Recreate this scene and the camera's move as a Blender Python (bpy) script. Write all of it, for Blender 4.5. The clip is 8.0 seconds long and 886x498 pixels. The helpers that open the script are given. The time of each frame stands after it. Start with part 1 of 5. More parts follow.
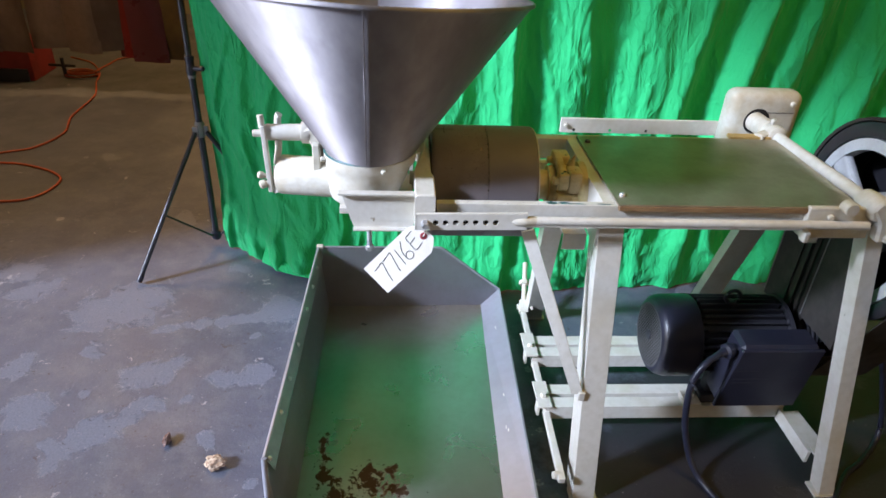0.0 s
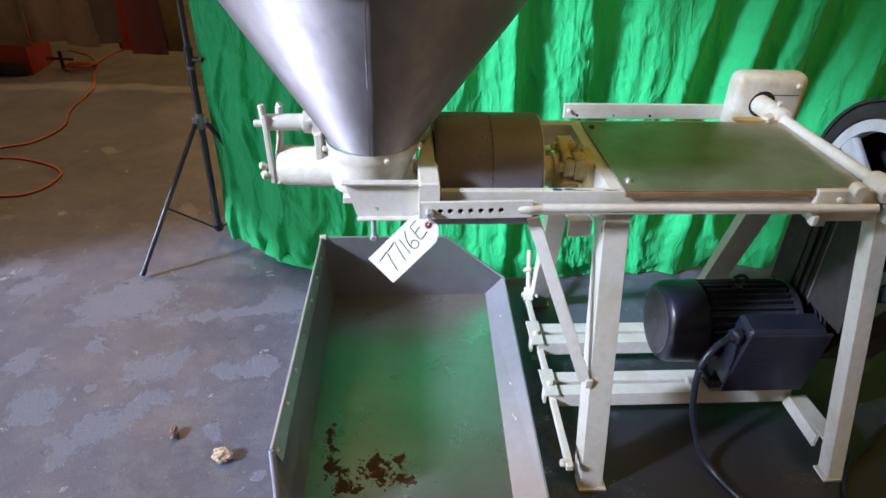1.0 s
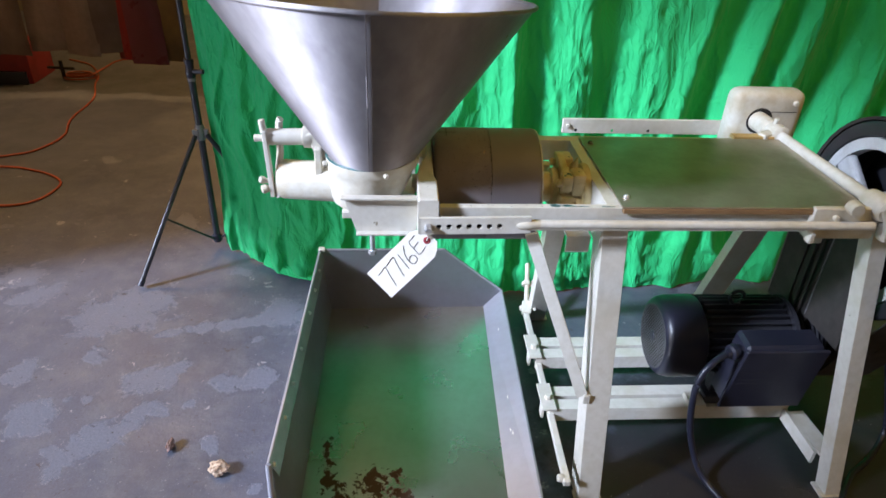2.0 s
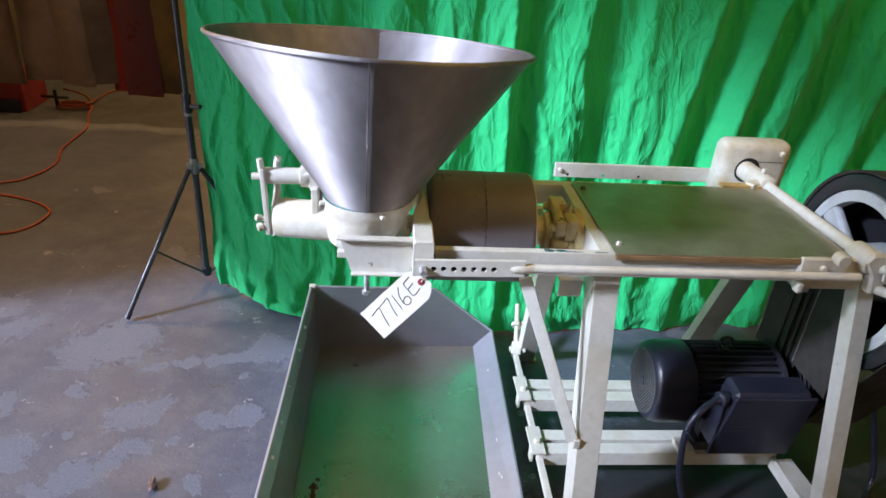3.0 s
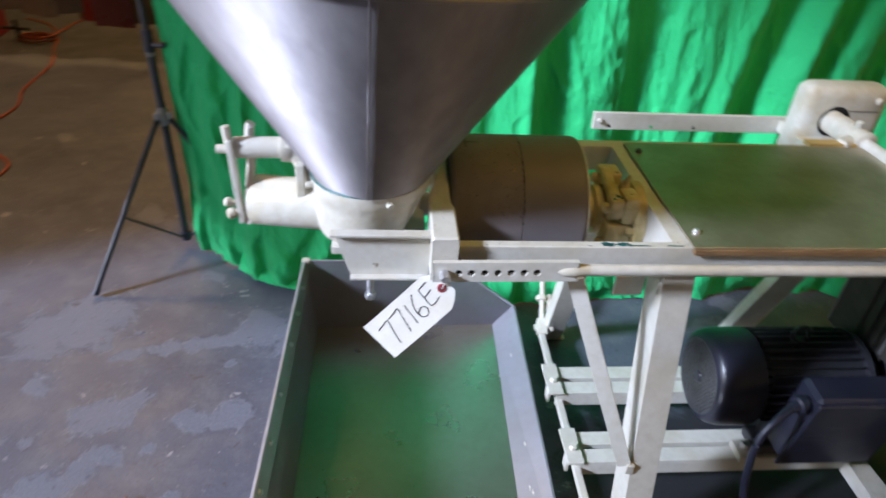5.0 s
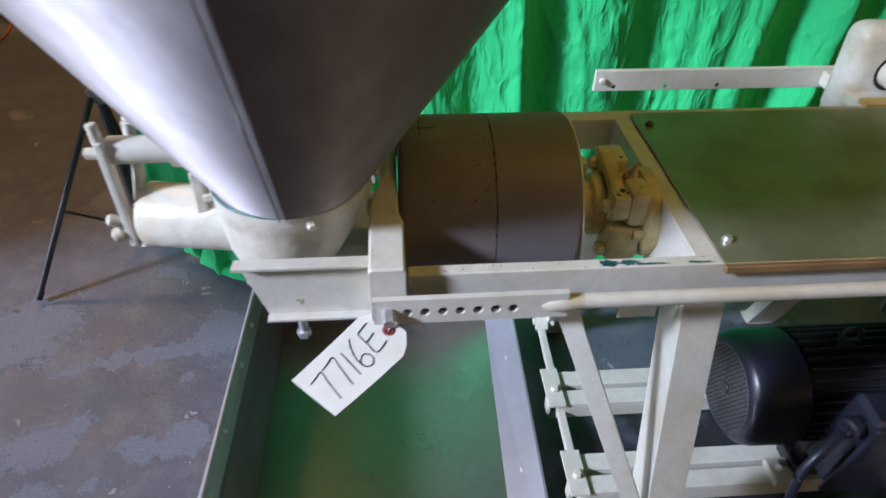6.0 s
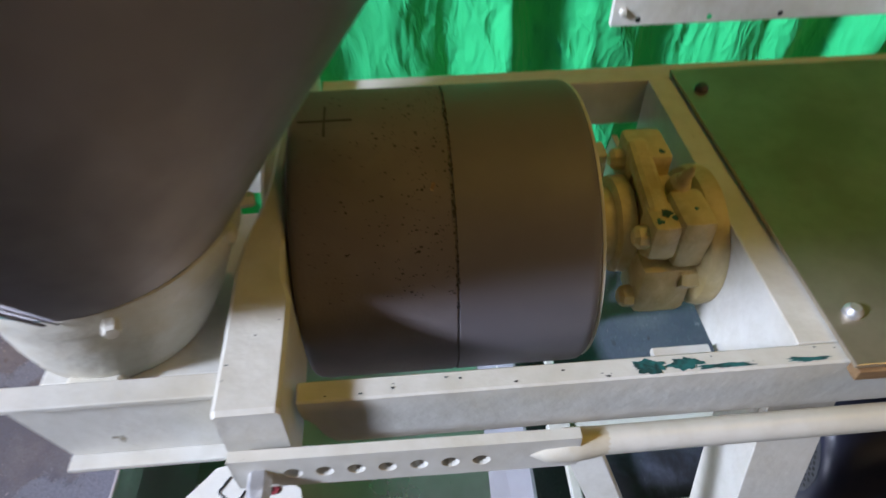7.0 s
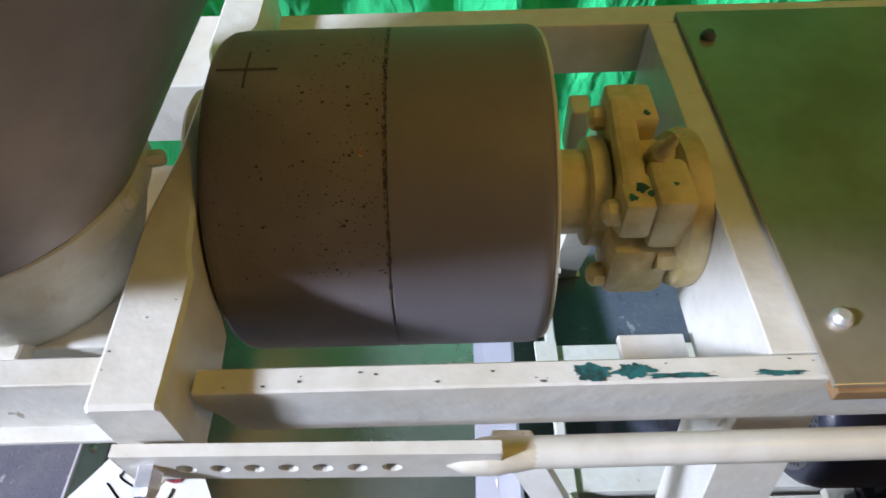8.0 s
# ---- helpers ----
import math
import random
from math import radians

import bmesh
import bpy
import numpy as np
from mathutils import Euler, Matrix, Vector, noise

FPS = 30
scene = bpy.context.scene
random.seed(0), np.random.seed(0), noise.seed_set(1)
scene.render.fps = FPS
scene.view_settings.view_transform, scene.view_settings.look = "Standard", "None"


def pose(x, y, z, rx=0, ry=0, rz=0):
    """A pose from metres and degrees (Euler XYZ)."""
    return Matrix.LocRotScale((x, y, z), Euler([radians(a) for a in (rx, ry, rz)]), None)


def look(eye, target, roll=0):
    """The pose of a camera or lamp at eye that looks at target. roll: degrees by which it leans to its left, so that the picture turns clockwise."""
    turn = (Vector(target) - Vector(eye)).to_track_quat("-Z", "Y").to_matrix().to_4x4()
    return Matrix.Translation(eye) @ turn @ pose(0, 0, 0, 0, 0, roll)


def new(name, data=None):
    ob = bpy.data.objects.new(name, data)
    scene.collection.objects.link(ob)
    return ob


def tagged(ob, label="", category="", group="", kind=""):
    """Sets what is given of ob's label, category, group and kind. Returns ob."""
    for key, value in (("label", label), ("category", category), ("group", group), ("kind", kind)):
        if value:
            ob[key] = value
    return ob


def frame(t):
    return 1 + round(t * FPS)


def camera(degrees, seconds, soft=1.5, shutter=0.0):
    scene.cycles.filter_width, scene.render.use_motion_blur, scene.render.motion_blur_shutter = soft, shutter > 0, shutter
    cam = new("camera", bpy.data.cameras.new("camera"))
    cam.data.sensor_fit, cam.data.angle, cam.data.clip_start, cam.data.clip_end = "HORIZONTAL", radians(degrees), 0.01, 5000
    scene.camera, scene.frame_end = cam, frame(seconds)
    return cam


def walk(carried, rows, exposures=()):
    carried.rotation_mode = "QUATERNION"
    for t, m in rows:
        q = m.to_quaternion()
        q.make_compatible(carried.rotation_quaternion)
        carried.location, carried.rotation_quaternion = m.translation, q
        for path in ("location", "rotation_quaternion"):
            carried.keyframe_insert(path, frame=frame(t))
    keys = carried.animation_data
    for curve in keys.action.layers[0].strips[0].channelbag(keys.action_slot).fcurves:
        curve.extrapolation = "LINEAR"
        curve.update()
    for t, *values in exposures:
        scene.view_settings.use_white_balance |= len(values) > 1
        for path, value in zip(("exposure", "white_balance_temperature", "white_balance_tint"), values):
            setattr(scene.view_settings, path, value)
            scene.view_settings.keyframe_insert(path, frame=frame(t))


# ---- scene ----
cam = camera(68.0, 8.0, soft=1.6, shutter=0.5)
PATH = [
    (0, (0.302, 0.091, 1.53), (0.44, 1.797, 0.496), 2.9),
    (0.5, (0.295, 0.1, 1.528), (0.428, 1.79, 0.468), 2.8),
    (0.7, (0.297, 0.104, 1.535), (0.428, 1.788, 0.464), 2.6),
    (1, (0.295, 0.102, 1.523), (0.428, 1.791, 0.46), 2.0),
    (2.3, (0.294, 0.106, 1.54), (0.443, 1.823, 0.524), 2.8),
    (2.5, (0.286, 0.104, 1.54), (0.455, 1.84, 0.56), 3.2),
    (2.7, (0.282, 0.111, 1.556), (0.451, 1.852, 0.587), 4.2),
    (3, (0.275, 0.107, 1.555), (0.453, 1.86, 0.61), 4.3),
    (3.2, (0.273, 0.11, 1.557), (0.458, 1.846, 0.581), 4.4),
    (3.5, (0.265, 0.125, 1.543), (0.455, 1.851, 0.55), 3.7),
    (3.7, (0.267, 0.153, 1.544), (0.458, 1.863, 0.524), 3.9),
    (4, (0.261, 0.216, 1.523), (0.462, 1.92, 0.494), 3.8),
    (4.2, (0.267, 0.284, 1.517), (0.438, 1.975, 0.462), 3.4),
    (4.5, (0.275, 0.377, 1.507), (0.394, 2.056, 0.425), 3.7),
    (4.7, (0.277, 0.422, 1.502), (0.365, 2.094, 0.408), 4.0),
    (5, (0.258, 0.48, 1.487), (0.44, 2.118, 0.354), 4.0),
    (5.2, (0.235, 0.513, 1.474), (0.531, 2.137, 0.345), 2.9),
    (6.3, (0.429, 0.884, 1.377), (0.529, 2.388, 0.063), 0.7),
    (6.5, (0.444, 0.959, 1.351), (0.558, 2.44, 0.011), 0.8),
    (6.8, (0.466, 1.078, 1.301), (0.578, 2.545, -0.053), 0.2),
    (7, (0.476, 1.141, 1.271), (0.586, 2.539, -0.156), -0.5),
    (7.2, (0.488, 1.18, 1.246), (0.643, 2.528, -0.223), 0.1),
    (7.5, (0.517, 1.21, 1.229), (0.607, 2.501, -0.295), -1.0),
    (7.7, (0.534, 1.213, 1.238), (0.57, 2.475, -0.313), -1.2),
    (8, (0.557, 1.208, 1.247), (0.552, 2.447, -0.324), -1.7),
]
walk(cam, [(t, look(eye, target, roll)) for t, eye, target, roll in PATH],
     ((0, 0.68), (4.0, 0.67), (5.2, 0.44), (6.3, 0.20), (7.0, 0.34), (8.0, 0.72)))

# ---- world and light ----
world = bpy.data.worlds.new("world")
scene.world = world
world.use_nodes = True
sky = world.node_tree.nodes.new("ShaderNodeTexSky")
sky.sky_type = "NISHITA"
sky.sun_disc = False
sky.sun_elevation = radians(29)
sky.sun_rotation = radians(249)
background = world.node_tree.nodes["Background"]
world.node_tree.links.new(sky.outputs[0], background.inputs[0])
background.inputs[1].default_value = 0.1


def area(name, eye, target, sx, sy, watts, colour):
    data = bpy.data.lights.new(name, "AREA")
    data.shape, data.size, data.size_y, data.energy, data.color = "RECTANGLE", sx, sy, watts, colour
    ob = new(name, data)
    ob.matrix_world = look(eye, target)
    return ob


# hazy daylight from the left through an assumed opening in the unseen wall
day = bpy.data.lights.new("daylight", "SUN")
day.energy, day.angle, day.color = 5.2, radians(7.5), (0.67, 0.765, 1.0)
new("daylight", day).matrix_world = look((-4.86, -0.38, 3.93), (0.4, 1.6, 0.8))
# soft sky fill, added as an area lamp in that opening
area("door_sky", (-2.66, 0.89, 1.75), (0.4, 0.89, 1.75), 2.0, 3.4, 27, (0.66, 0.75, 1.0))
# warm fill from lamps assumed overhead, out of view
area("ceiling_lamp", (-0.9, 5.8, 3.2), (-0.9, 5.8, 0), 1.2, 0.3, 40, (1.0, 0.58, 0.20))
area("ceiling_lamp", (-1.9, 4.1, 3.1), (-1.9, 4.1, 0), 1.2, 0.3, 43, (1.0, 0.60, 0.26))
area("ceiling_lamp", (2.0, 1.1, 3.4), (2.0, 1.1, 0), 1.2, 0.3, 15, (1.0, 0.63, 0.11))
# added unseen fill from the right, aimed to streak the hopper
area("right_fill", (4.85, -2.7, 1.7), (0.3, 1.5, 0.9), 0.25, 0.9, 15, (1.0, 0.70, 0.38))
scene.view_settings.exposure = 0.0


# ---- materials ----
def material(name, base, rough=0.5, metal=0.0, other=None, scale=6.0, mix=(0.45, 0.65), fine=120.0, bump=0.05, wear=None,
             wear_at=0.68, rough_var=0.1, stretch=(1, 1, 1), spread=0.0, translucent=0.0, grain=0.25, lump=0.0):
    m = bpy.data.materials.new(name)
    m.use_nodes = True
    nt = m.node_tree
    n, link = nt.nodes, nt.links.new
    bsdf = n["Principled BSDF"]
    bsdf.inputs["Metallic"].default_value = metal
    coord = n.new("ShaderNodeTexCoord")
    mapping = n.new("ShaderNodeMapping")
    mapping.inputs["Scale"].default_value = stretch
    link(coord.outputs["Object"], mapping.inputs[0])

    def noise_at(size, detail=4.0, roughness=0.55):
        t = n.new("ShaderNodeTexNoise")
        t.inputs["Scale"].default_value, t.inputs["Detail"].default_value, t.inputs["Roughness"].default_value = size, detail, roughness
        link(mapping.outputs[0], t.inputs["Vector"])
        return t.outputs["Fac"]

    def ramp(fac, a, b, most=1.0):
        r = n.new("ShaderNodeMapRange")
        r.interpolation_type = "SMOOTHSTEP"
        r.inputs["To Max"].default_value = most
        r.inputs["From Min"].default_value, r.inputs["From Max"].default_value = a, b
        link(fac, r.inputs["Value"])
        return r.outputs[0]

    def blend(fac, a, b):
        x = n.new("ShaderNodeMix")
        x.data_type = "RGBA"
        link(fac, x.inputs["Factor"])
        for v, socket in ((a, x.inputs["A"]), (b, x.inputs["B"])):
            if isinstance(v, tuple):
                socket.default_value = (*v, 1)
            else:
                link(v, socket)
        return x.outputs["Result"]

    big, small = noise_at(scale), noise_at(fine, 3.0)
    colour = blend(ramp(big, *mix), base, other or tuple(c * 0.82 for c in base))
    colour = blend(ramp(small, 0.35, 0.75, grain), colour, tuple(c * 0.86 for c in (other or base)))
    if wear:
        colour = blend(ramp(noise_at(scale * 4.3, 6.0, 0.65), wear_at, wear_at + 0.03), colour, wear)
    if spread:
        info = n.new("ShaderNodeObjectInfo")
        shift = n.new("ShaderNodeHueSaturation")
        r = n.new("ShaderNodeMapRange")
        r.inputs["To Min"].default_value, r.inputs["To Max"].default_value = 1 - spread, 1 + spread
        link(info.outputs["Random"], r.inputs["Value"])
        link(r.outputs[0], shift.inputs["Value"])
        link(colour, shift.inputs["Color"])
        colour = shift.outputs[0]
    link(colour, bsdf.inputs["Base Color"])
    r = n.new("ShaderNodeMapRange")
    r.inputs["To Min"].default_value, r.inputs["To Max"].default_value = max(0.02, rough - rough_var), min(1.0, rough + rough_var)
    link(noise_at(scale * 2.1, 5.0), r.inputs["Value"])
    link(r.outputs[0], bsdf.inputs["Roughness"])
    if bump:
        b = n.new("ShaderNodeBump")
        b.inputs["Strength"].default_value, b.inputs["Distance"].default_value = bump, 0.004
        link(small, b.inputs["Height"])
        link(b.outputs[0], bsdf.inputs["Normal"])
        if lump:
            # sags and lumps of thick brushed paint
            soft = n.new("ShaderNodeBump")
            soft.inputs["Strength"].default_value, soft.inputs["Distance"].default_value = 0.7, lump
            link(noise_at(scale * 3.2, 3.0, 0.5), soft.inputs["Height"])
            link(soft.outputs[0], b.inputs["Normal"])
    if translucent:
        bsdf.inputs["Transmission Weight"].default_value = 0.0
        mixer, thin = n.new("ShaderNodeMixShader"), n.new("ShaderNodeBsdfTranslucent")
        mixer.inputs[0].default_value = translucent
        link(colour, thin.inputs["Color"])
        out = n["Material Output"]
        link(bsdf.outputs[0], mixer.inputs[1])
        link(thin.outputs[0], mixer.inputs[2])
        link(mixer.outputs[0], out.inputs["Surface"])
    return m


CREAM = material("cream_paint", (0.65, 0.625, 0.565), 0.36, 0, (0.57, 0.53, 0.44), 9, (0.42, 0.72), 55, 0.22, (0.26, 0.22, 0.15), 0.695, grain=0.35, lump=0.0012)
# stained cream paint, with the warm tint of the hopper's shade mixed in
BEARING_PAINT = material("warm_tinted_bearing_paint", (0.62, 0.51, 0.28), 0.42, 0, (0.45, 0.34, 0.15), 22, (0.40, 0.68), 70, 0.35, (0.10, 0.10, 0.07), 0.68, grain=0.4, lump=0.0020)
CREAM_CAST = material("cream_paint_on_casting", (0.64, 0.61, 0.53), 0.40, 0, (0.55, 0.48, 0.35), 16, (0.45, 0.72), 55, 0.30, (0.20, 0.16, 0.10), 0.705, grain=0.35, lump=0.0020)
TEAL = material("old_teal_paint", (0.02, 0.13, 0.13), 0.5, 0, (0.015, 0.05, 0.05), 90, (0.4, 0.6), 300, 0.2)
HOPPER_STEEL = material("stainless_sheet", (0.53, 0.500, 0.515), 0.78, 1.0, (0.40, 0.372, 0.385), 6, (0.35, 0.68), 30, 0.012, (0.30, 0.24, 0.17), 0.71, rough_var=0.08, stretch=(1, 1, 0.3), grain=0.5)
tangent = HOPPER_STEEL.node_tree.nodes.new("ShaderNodeTangent")
tangent.direction_type, tangent.axis = "RADIAL", "Z"
HOPPER_STEEL.node_tree.links.new(tangent.outputs[0], HOPPER_STEEL.node_tree.nodes["Principled BSDF"].inputs["Tangent"])
HOPPER_STEEL.node_tree.nodes["Principled BSDF"].inputs["Anisotropic"].default_value = 0.86
HOPPER_STEEL.node_tree.nodes["Principled BSDF"].inputs["Anisotropic Rotation"].default_value = 0.25
TRAY_STEEL = material("galvanised_sheet", (0.43, 0.43, 0.49), 0.50, 0.60, (0.38, 0.37, 0.405), 4, (0.4, 0.7), 40, 0.03, rough_var=0.035)
PLATE_STEEL = material("worn_table_steel", (0.50, 0.44, 0.34), 0.33, 0.75, (0.38, 0.32, 0.23), 7, (0.38, 0.68), 70, 0.02, (0.22, 0.17, 0.10), 0.70, rough_var=0.10)
BRIGHT = material("bright_zinc", (0.72, 0.72, 0.73), 0.46, 0.8, (0.5, 0.5, 0.52), 60, fine=300)
RUBBER = material("dark_drum_coating", (0.156, 0.131, 0.134), 0.62, 0, (0.188, 0.160, 0.161), 16, (0.4, 0.7), 420, 0.12)
RUBBER_SMOOTH = material("smooth_drum_coating", (0.150, 0.131, 0.138), 0.54, 0, (0.168, 0.147, 0.151), 12, (0.4, 0.7), 500, 0.04)
BLACK = material("black_enamel", (0.024, 0.024, 0.030), 0.38, 0, (0.038, 0.038, 0.044), 12, (0.45, 0.7), 200, 0.06)
BLACK_DULL = material("dull_black_plastic", (0.016, 0.017, 0.031), 0.36, 0, (0.024, 0.025, 0.040), 10, (0.45, 0.7), 200, 0.08)
BELT = material("black_belt", (0.03, 0.026, 0.024), 0.7, 0, (0.05, 0.042, 0.038), 20, (0.4, 0.7), 200, 0.1)
GRILLE = material("grille_grey_steel", (0.10, 0.10, 0.11), 0.35, 0.4, (0.07, 0.07, 0.075), 30)
# near-black for flat patches, painting the shade inside holes and joints
GAP_SHADE = material("painted_gap_shade", (0.012, 0.011, 0.01), 0.9, 0, (0.02, 0.018, 0.016), 20)
BRONZE = material("brown_edge_strip", (0.20, 0.115, 0.055), 0.5, 0, (0.28, 0.17, 0.08), 20, (0.4, 0.7), 120, 0.1, stretch=(1, 8, 8))
WOOD = material("ochre_wood_shim", (0.55, 0.38, 0.14), 0.6, 0, (0.42, 0.27, 0.1), 25, (0.4, 0.7), 120, 0.1)
WHITE_RIM = material("grey_white_wheel_paint", (0.62, 0.63, 0.64), 0.4, 0, (0.5, 0.5, 0.5), 18, (0.4, 0.7), 120, 0.12)
CARD = material("manila_card", (0.80, 0.77, 0.70), 0.75, 0, (0.75, 0.71, 0.63), 20, (0.4, 0.7), 300, 0.04)
INK = material("black_marker_ink", (0.012, 0.012, 0.014), 0.6)
RED_EYELET = material("red_fibre_eyelet", (0.32, 0.04, 0.05), 0.6)
STAND = material("satin_black_tube", (0.022, 0.023, 0.030), 0.32, 0, (0.035, 0.035, 0.045), 10)
GREY_PLASTIC = material("grey_plastic", (0.22, 0.22, 0.23), 0.5)
CORD = material("orange_cord", (0.34, 0.062, 0.025), 0.55, 0, (0.36, 0.06, 0.022), 10)
RED_PAINT = material("red_paint", (0.26, 0.022, 0.028), 0.5, 0, (0.17, 0.018, 0.022), 6, (0.4, 0.7), 60, 0.1)
STRIP_GREY = material("cloudy_vinyl", (0.20, 0.150, 0.150), 0.35, 0, (0.12, 0.09, 0.085), 3, (0.35, 0.7), 30, 0.03, spread=0.25, translucent=0.35)
STRIP_RED = material("red_vinyl", (0.24, 0.025, 0.025), 0.3, 0, (0.15, 0.02, 0.025), 3, (0.35, 0.7), 30, 0.03, translucent=0.35)
STRIP_PLUM = material("plum_vinyl", (0.14, 0.04, 0.06), 0.3, 0, (0.10, 0.035, 0.05), 3, (0.35, 0.7), 30, 0.03, translucent=0.3)
STRIP_BROWN = material("brown_stained_vinyl", (0.17, 0.115, 0.050), 0.35, 0, (0.08, 0.06, 0.04), 4, (0.35, 0.7), 30, 0.03, translucent=0.35)
WALL = material("hall_wall_paint", (0.34, 0.31, 0.25), 0.8, 0, (0.26, 0.23, 0.17), 2, (0.4, 0.7), 60, 0.1)
CEILING = material("ceiling_board", (0.50, 0.47, 0.41), 0.9, 0, (0.40, 0.37, 0.31), 2)
SHELL = material("tan_nutshell", (0.50, 0.38, 0.27), 0.65, 0, (0.24, 0.14, 0.085), 110, (0.4, 0.65), 300, 0.3)
LEAF = material("dry_leaf", (0.13, 0.07, 0.058), 0.7, 0, (0.26, 0.17, 0.14), 80)
FLANGE_STEEL = material("dull_zinc_flange", (0.42, 0.43, 0.43), 0.42, 0.8, (0.33, 0.34, 0.34), 12, (0.4, 0.7), 80, 0.05)


def tray_floor_material():
    """Smooth sheet steel with brown rust smears in one corner."""
    m = material("smeared_tray_sheet", (0.50, 0.49, 0.49), 0.29, 0.86, (0.42, 0.39, 0.36), 3, (0.35, 0.7), 40, 0.02, rough_var=0.07)
    n, link = m.node_tree.nodes, m.node_tree.links.new
    bsdf = n["Principled BSDF"]
    coord = n.new("ShaderNodeTexCoord")
    near = None
    # smears: centre, half length, half width
    for cx, cy, la, lb in ((0.240, 1.285, 0.075, 0.045), (0.160, 1.255, 0.050, 0.040), (0.105, 1.330, 0.022, 0.065), (0.095, 1.420, 0.014, 0.040), (0.290, 1.335, 0.030, 0.022)):
        mp, far = n.new("ShaderNodeMapping"), n.new("ShaderNodeVectorMath")
        mp.vector_type, far.operation = "TEXTURE", "LENGTH"
        mp.inputs["Location"].default_value, mp.inputs["Scale"].default_value = (cx, cy, 0.068), (la, lb, 1)
        link(coord.outputs["Object"], mp.inputs[0])
        link(mp.outputs[0], far.inputs[0])
        value = far.outputs["Value"]
        if near is not None:
            low = n.new("ShaderNodeMath")
            low.operation = "MINIMUM"
            link(near, low.inputs[0])
            link(value, low.inputs[1])
            value = low.outputs[0]
        near = value
    total = near
    for size, reach in ((26, 2.6), (110, 1.0)):
        t, r, add = n.new("ShaderNodeTexNoise"), n.new("ShaderNodeMapRange"), n.new("ShaderNodeMath")
        t.inputs["Scale"].default_value, t.inputs["Detail"].default_value, t.inputs["Distortion"].default_value = size, 4.0, 0.6
        link(coord.outputs["Object"], t.inputs["Vector"])
        r.inputs["From Min"].default_value, r.inputs["From Max"].default_value = 0.25, 0.75
        r.inputs["To Min"].default_value, r.inputs["To Max"].default_value = -reach / 2, reach / 2
        link(t.outputs["Fac"], r.inputs["Value"])
        add.operation = "ADD"
        link(total, add.inputs[0])
        link(r.outputs[0], add.inputs[1])
        total = add.outputs[0]
    mask = n.new("ShaderNodeMapRange")
    mask.inputs["From Min"].default_value, mask.inputs["From Max"].default_value = 0.85, 0.55
    link(total, mask.inputs["Value"])
    old = bsdf.inputs["Base Color"].links[0].from_socket
    mix = n.new("ShaderNodeMix")
    mix.data_type = "RGBA"
    mix.inputs["B"].default_value = (0.050, 0.026, 0.013, 1)
    link(mask.outputs[0], mix.inputs["Factor"])
    link(old, mix.inputs["A"])
    link(mix.outputs["Result"], bsdf.inputs["Base Color"])
    dull = n.new("ShaderNodeMapRange")
    dull.inputs["To Min"].default_value, dull.inputs["To Max"].default_value = 0.86, 0.0
    link(mask.outputs[0], dull.inputs["Value"])
    link(dull.outputs[0], bsdf.inputs["Metallic"])
    old = bsdf.inputs["Roughness"].links[0].from_socket
    rough = n.new("ShaderNodeMath")
    rough.operation = "MAXIMUM"
    link(old, rough.inputs[0])
    link(mask.outputs[0], rough.inputs[1])
    link(rough.outputs[0], bsdf.inputs["Roughness"])
    return m


TRAY_FLOOR = tray_floor_material()


def cloth_material():
    m = material("green_muslin", (0.018, 0.55, 0.185), 0.8, 0, (0.016, 0.49, 0.16), 2.5, (0.35, 0.7), 260, 0.10, rough_var=0.05, translucent=0.12)
    nt = m.node_tree
    n, link = nt.nodes, nt.links.new
    bsdf = n["Principled BSDF"]
    # crumpled creases at two sizes
    coord = n.new("ShaderNodeTexCoord")
    last = None
    for size, stretch, deep, shift in ((7.0, (1.5, 1, 0.45), 0.0065, 3.0), (19.0, (1.2, 1, 0.6), 0.0026, 8.0)):
        mp, t = n.new("ShaderNodeMapping"), n.new("ShaderNodeTexNoise")
        mp.inputs["Scale"].default_value, mp.inputs["Location"].default_value = stretch, (shift, 0, shift)
        mp.inputs["Rotation"].default_value = (0, radians(14), 0)
        t.inputs["Scale"].default_value, t.inputs["Detail"].default_value, t.inputs["Distortion"].default_value = size, 2.5, 0.9
        link(coord.outputs["Object"], mp.inputs[0])
        link(mp.outputs[0], t.inputs["Vector"])
        sub, ab, b = n.new("ShaderNodeMath"), n.new("ShaderNodeMath"), n.new("ShaderNodeBump")
        sub.operation, sub.inputs[1].default_value, ab.operation = "SUBTRACT", 0.5, "ABSOLUTE"
        link(t.outputs["Fac"], sub.inputs[0])
        link(sub.outputs[0], ab.inputs[0])
        b.inputs["Strength"].default_value, b.inputs["Distance"].default_value, b.invert = 0.8, deep * 6, True
        link(ab.outputs[0], b.inputs["Height"])
        if last:
            link(last, b.inputs["Normal"])
        last = b.outputs[0]
    link(last, bsdf.inputs["Normal"])
    bsdf.inputs["Sheen Weight"].default_value = 0.1
    return m


GREEN = cloth_material()


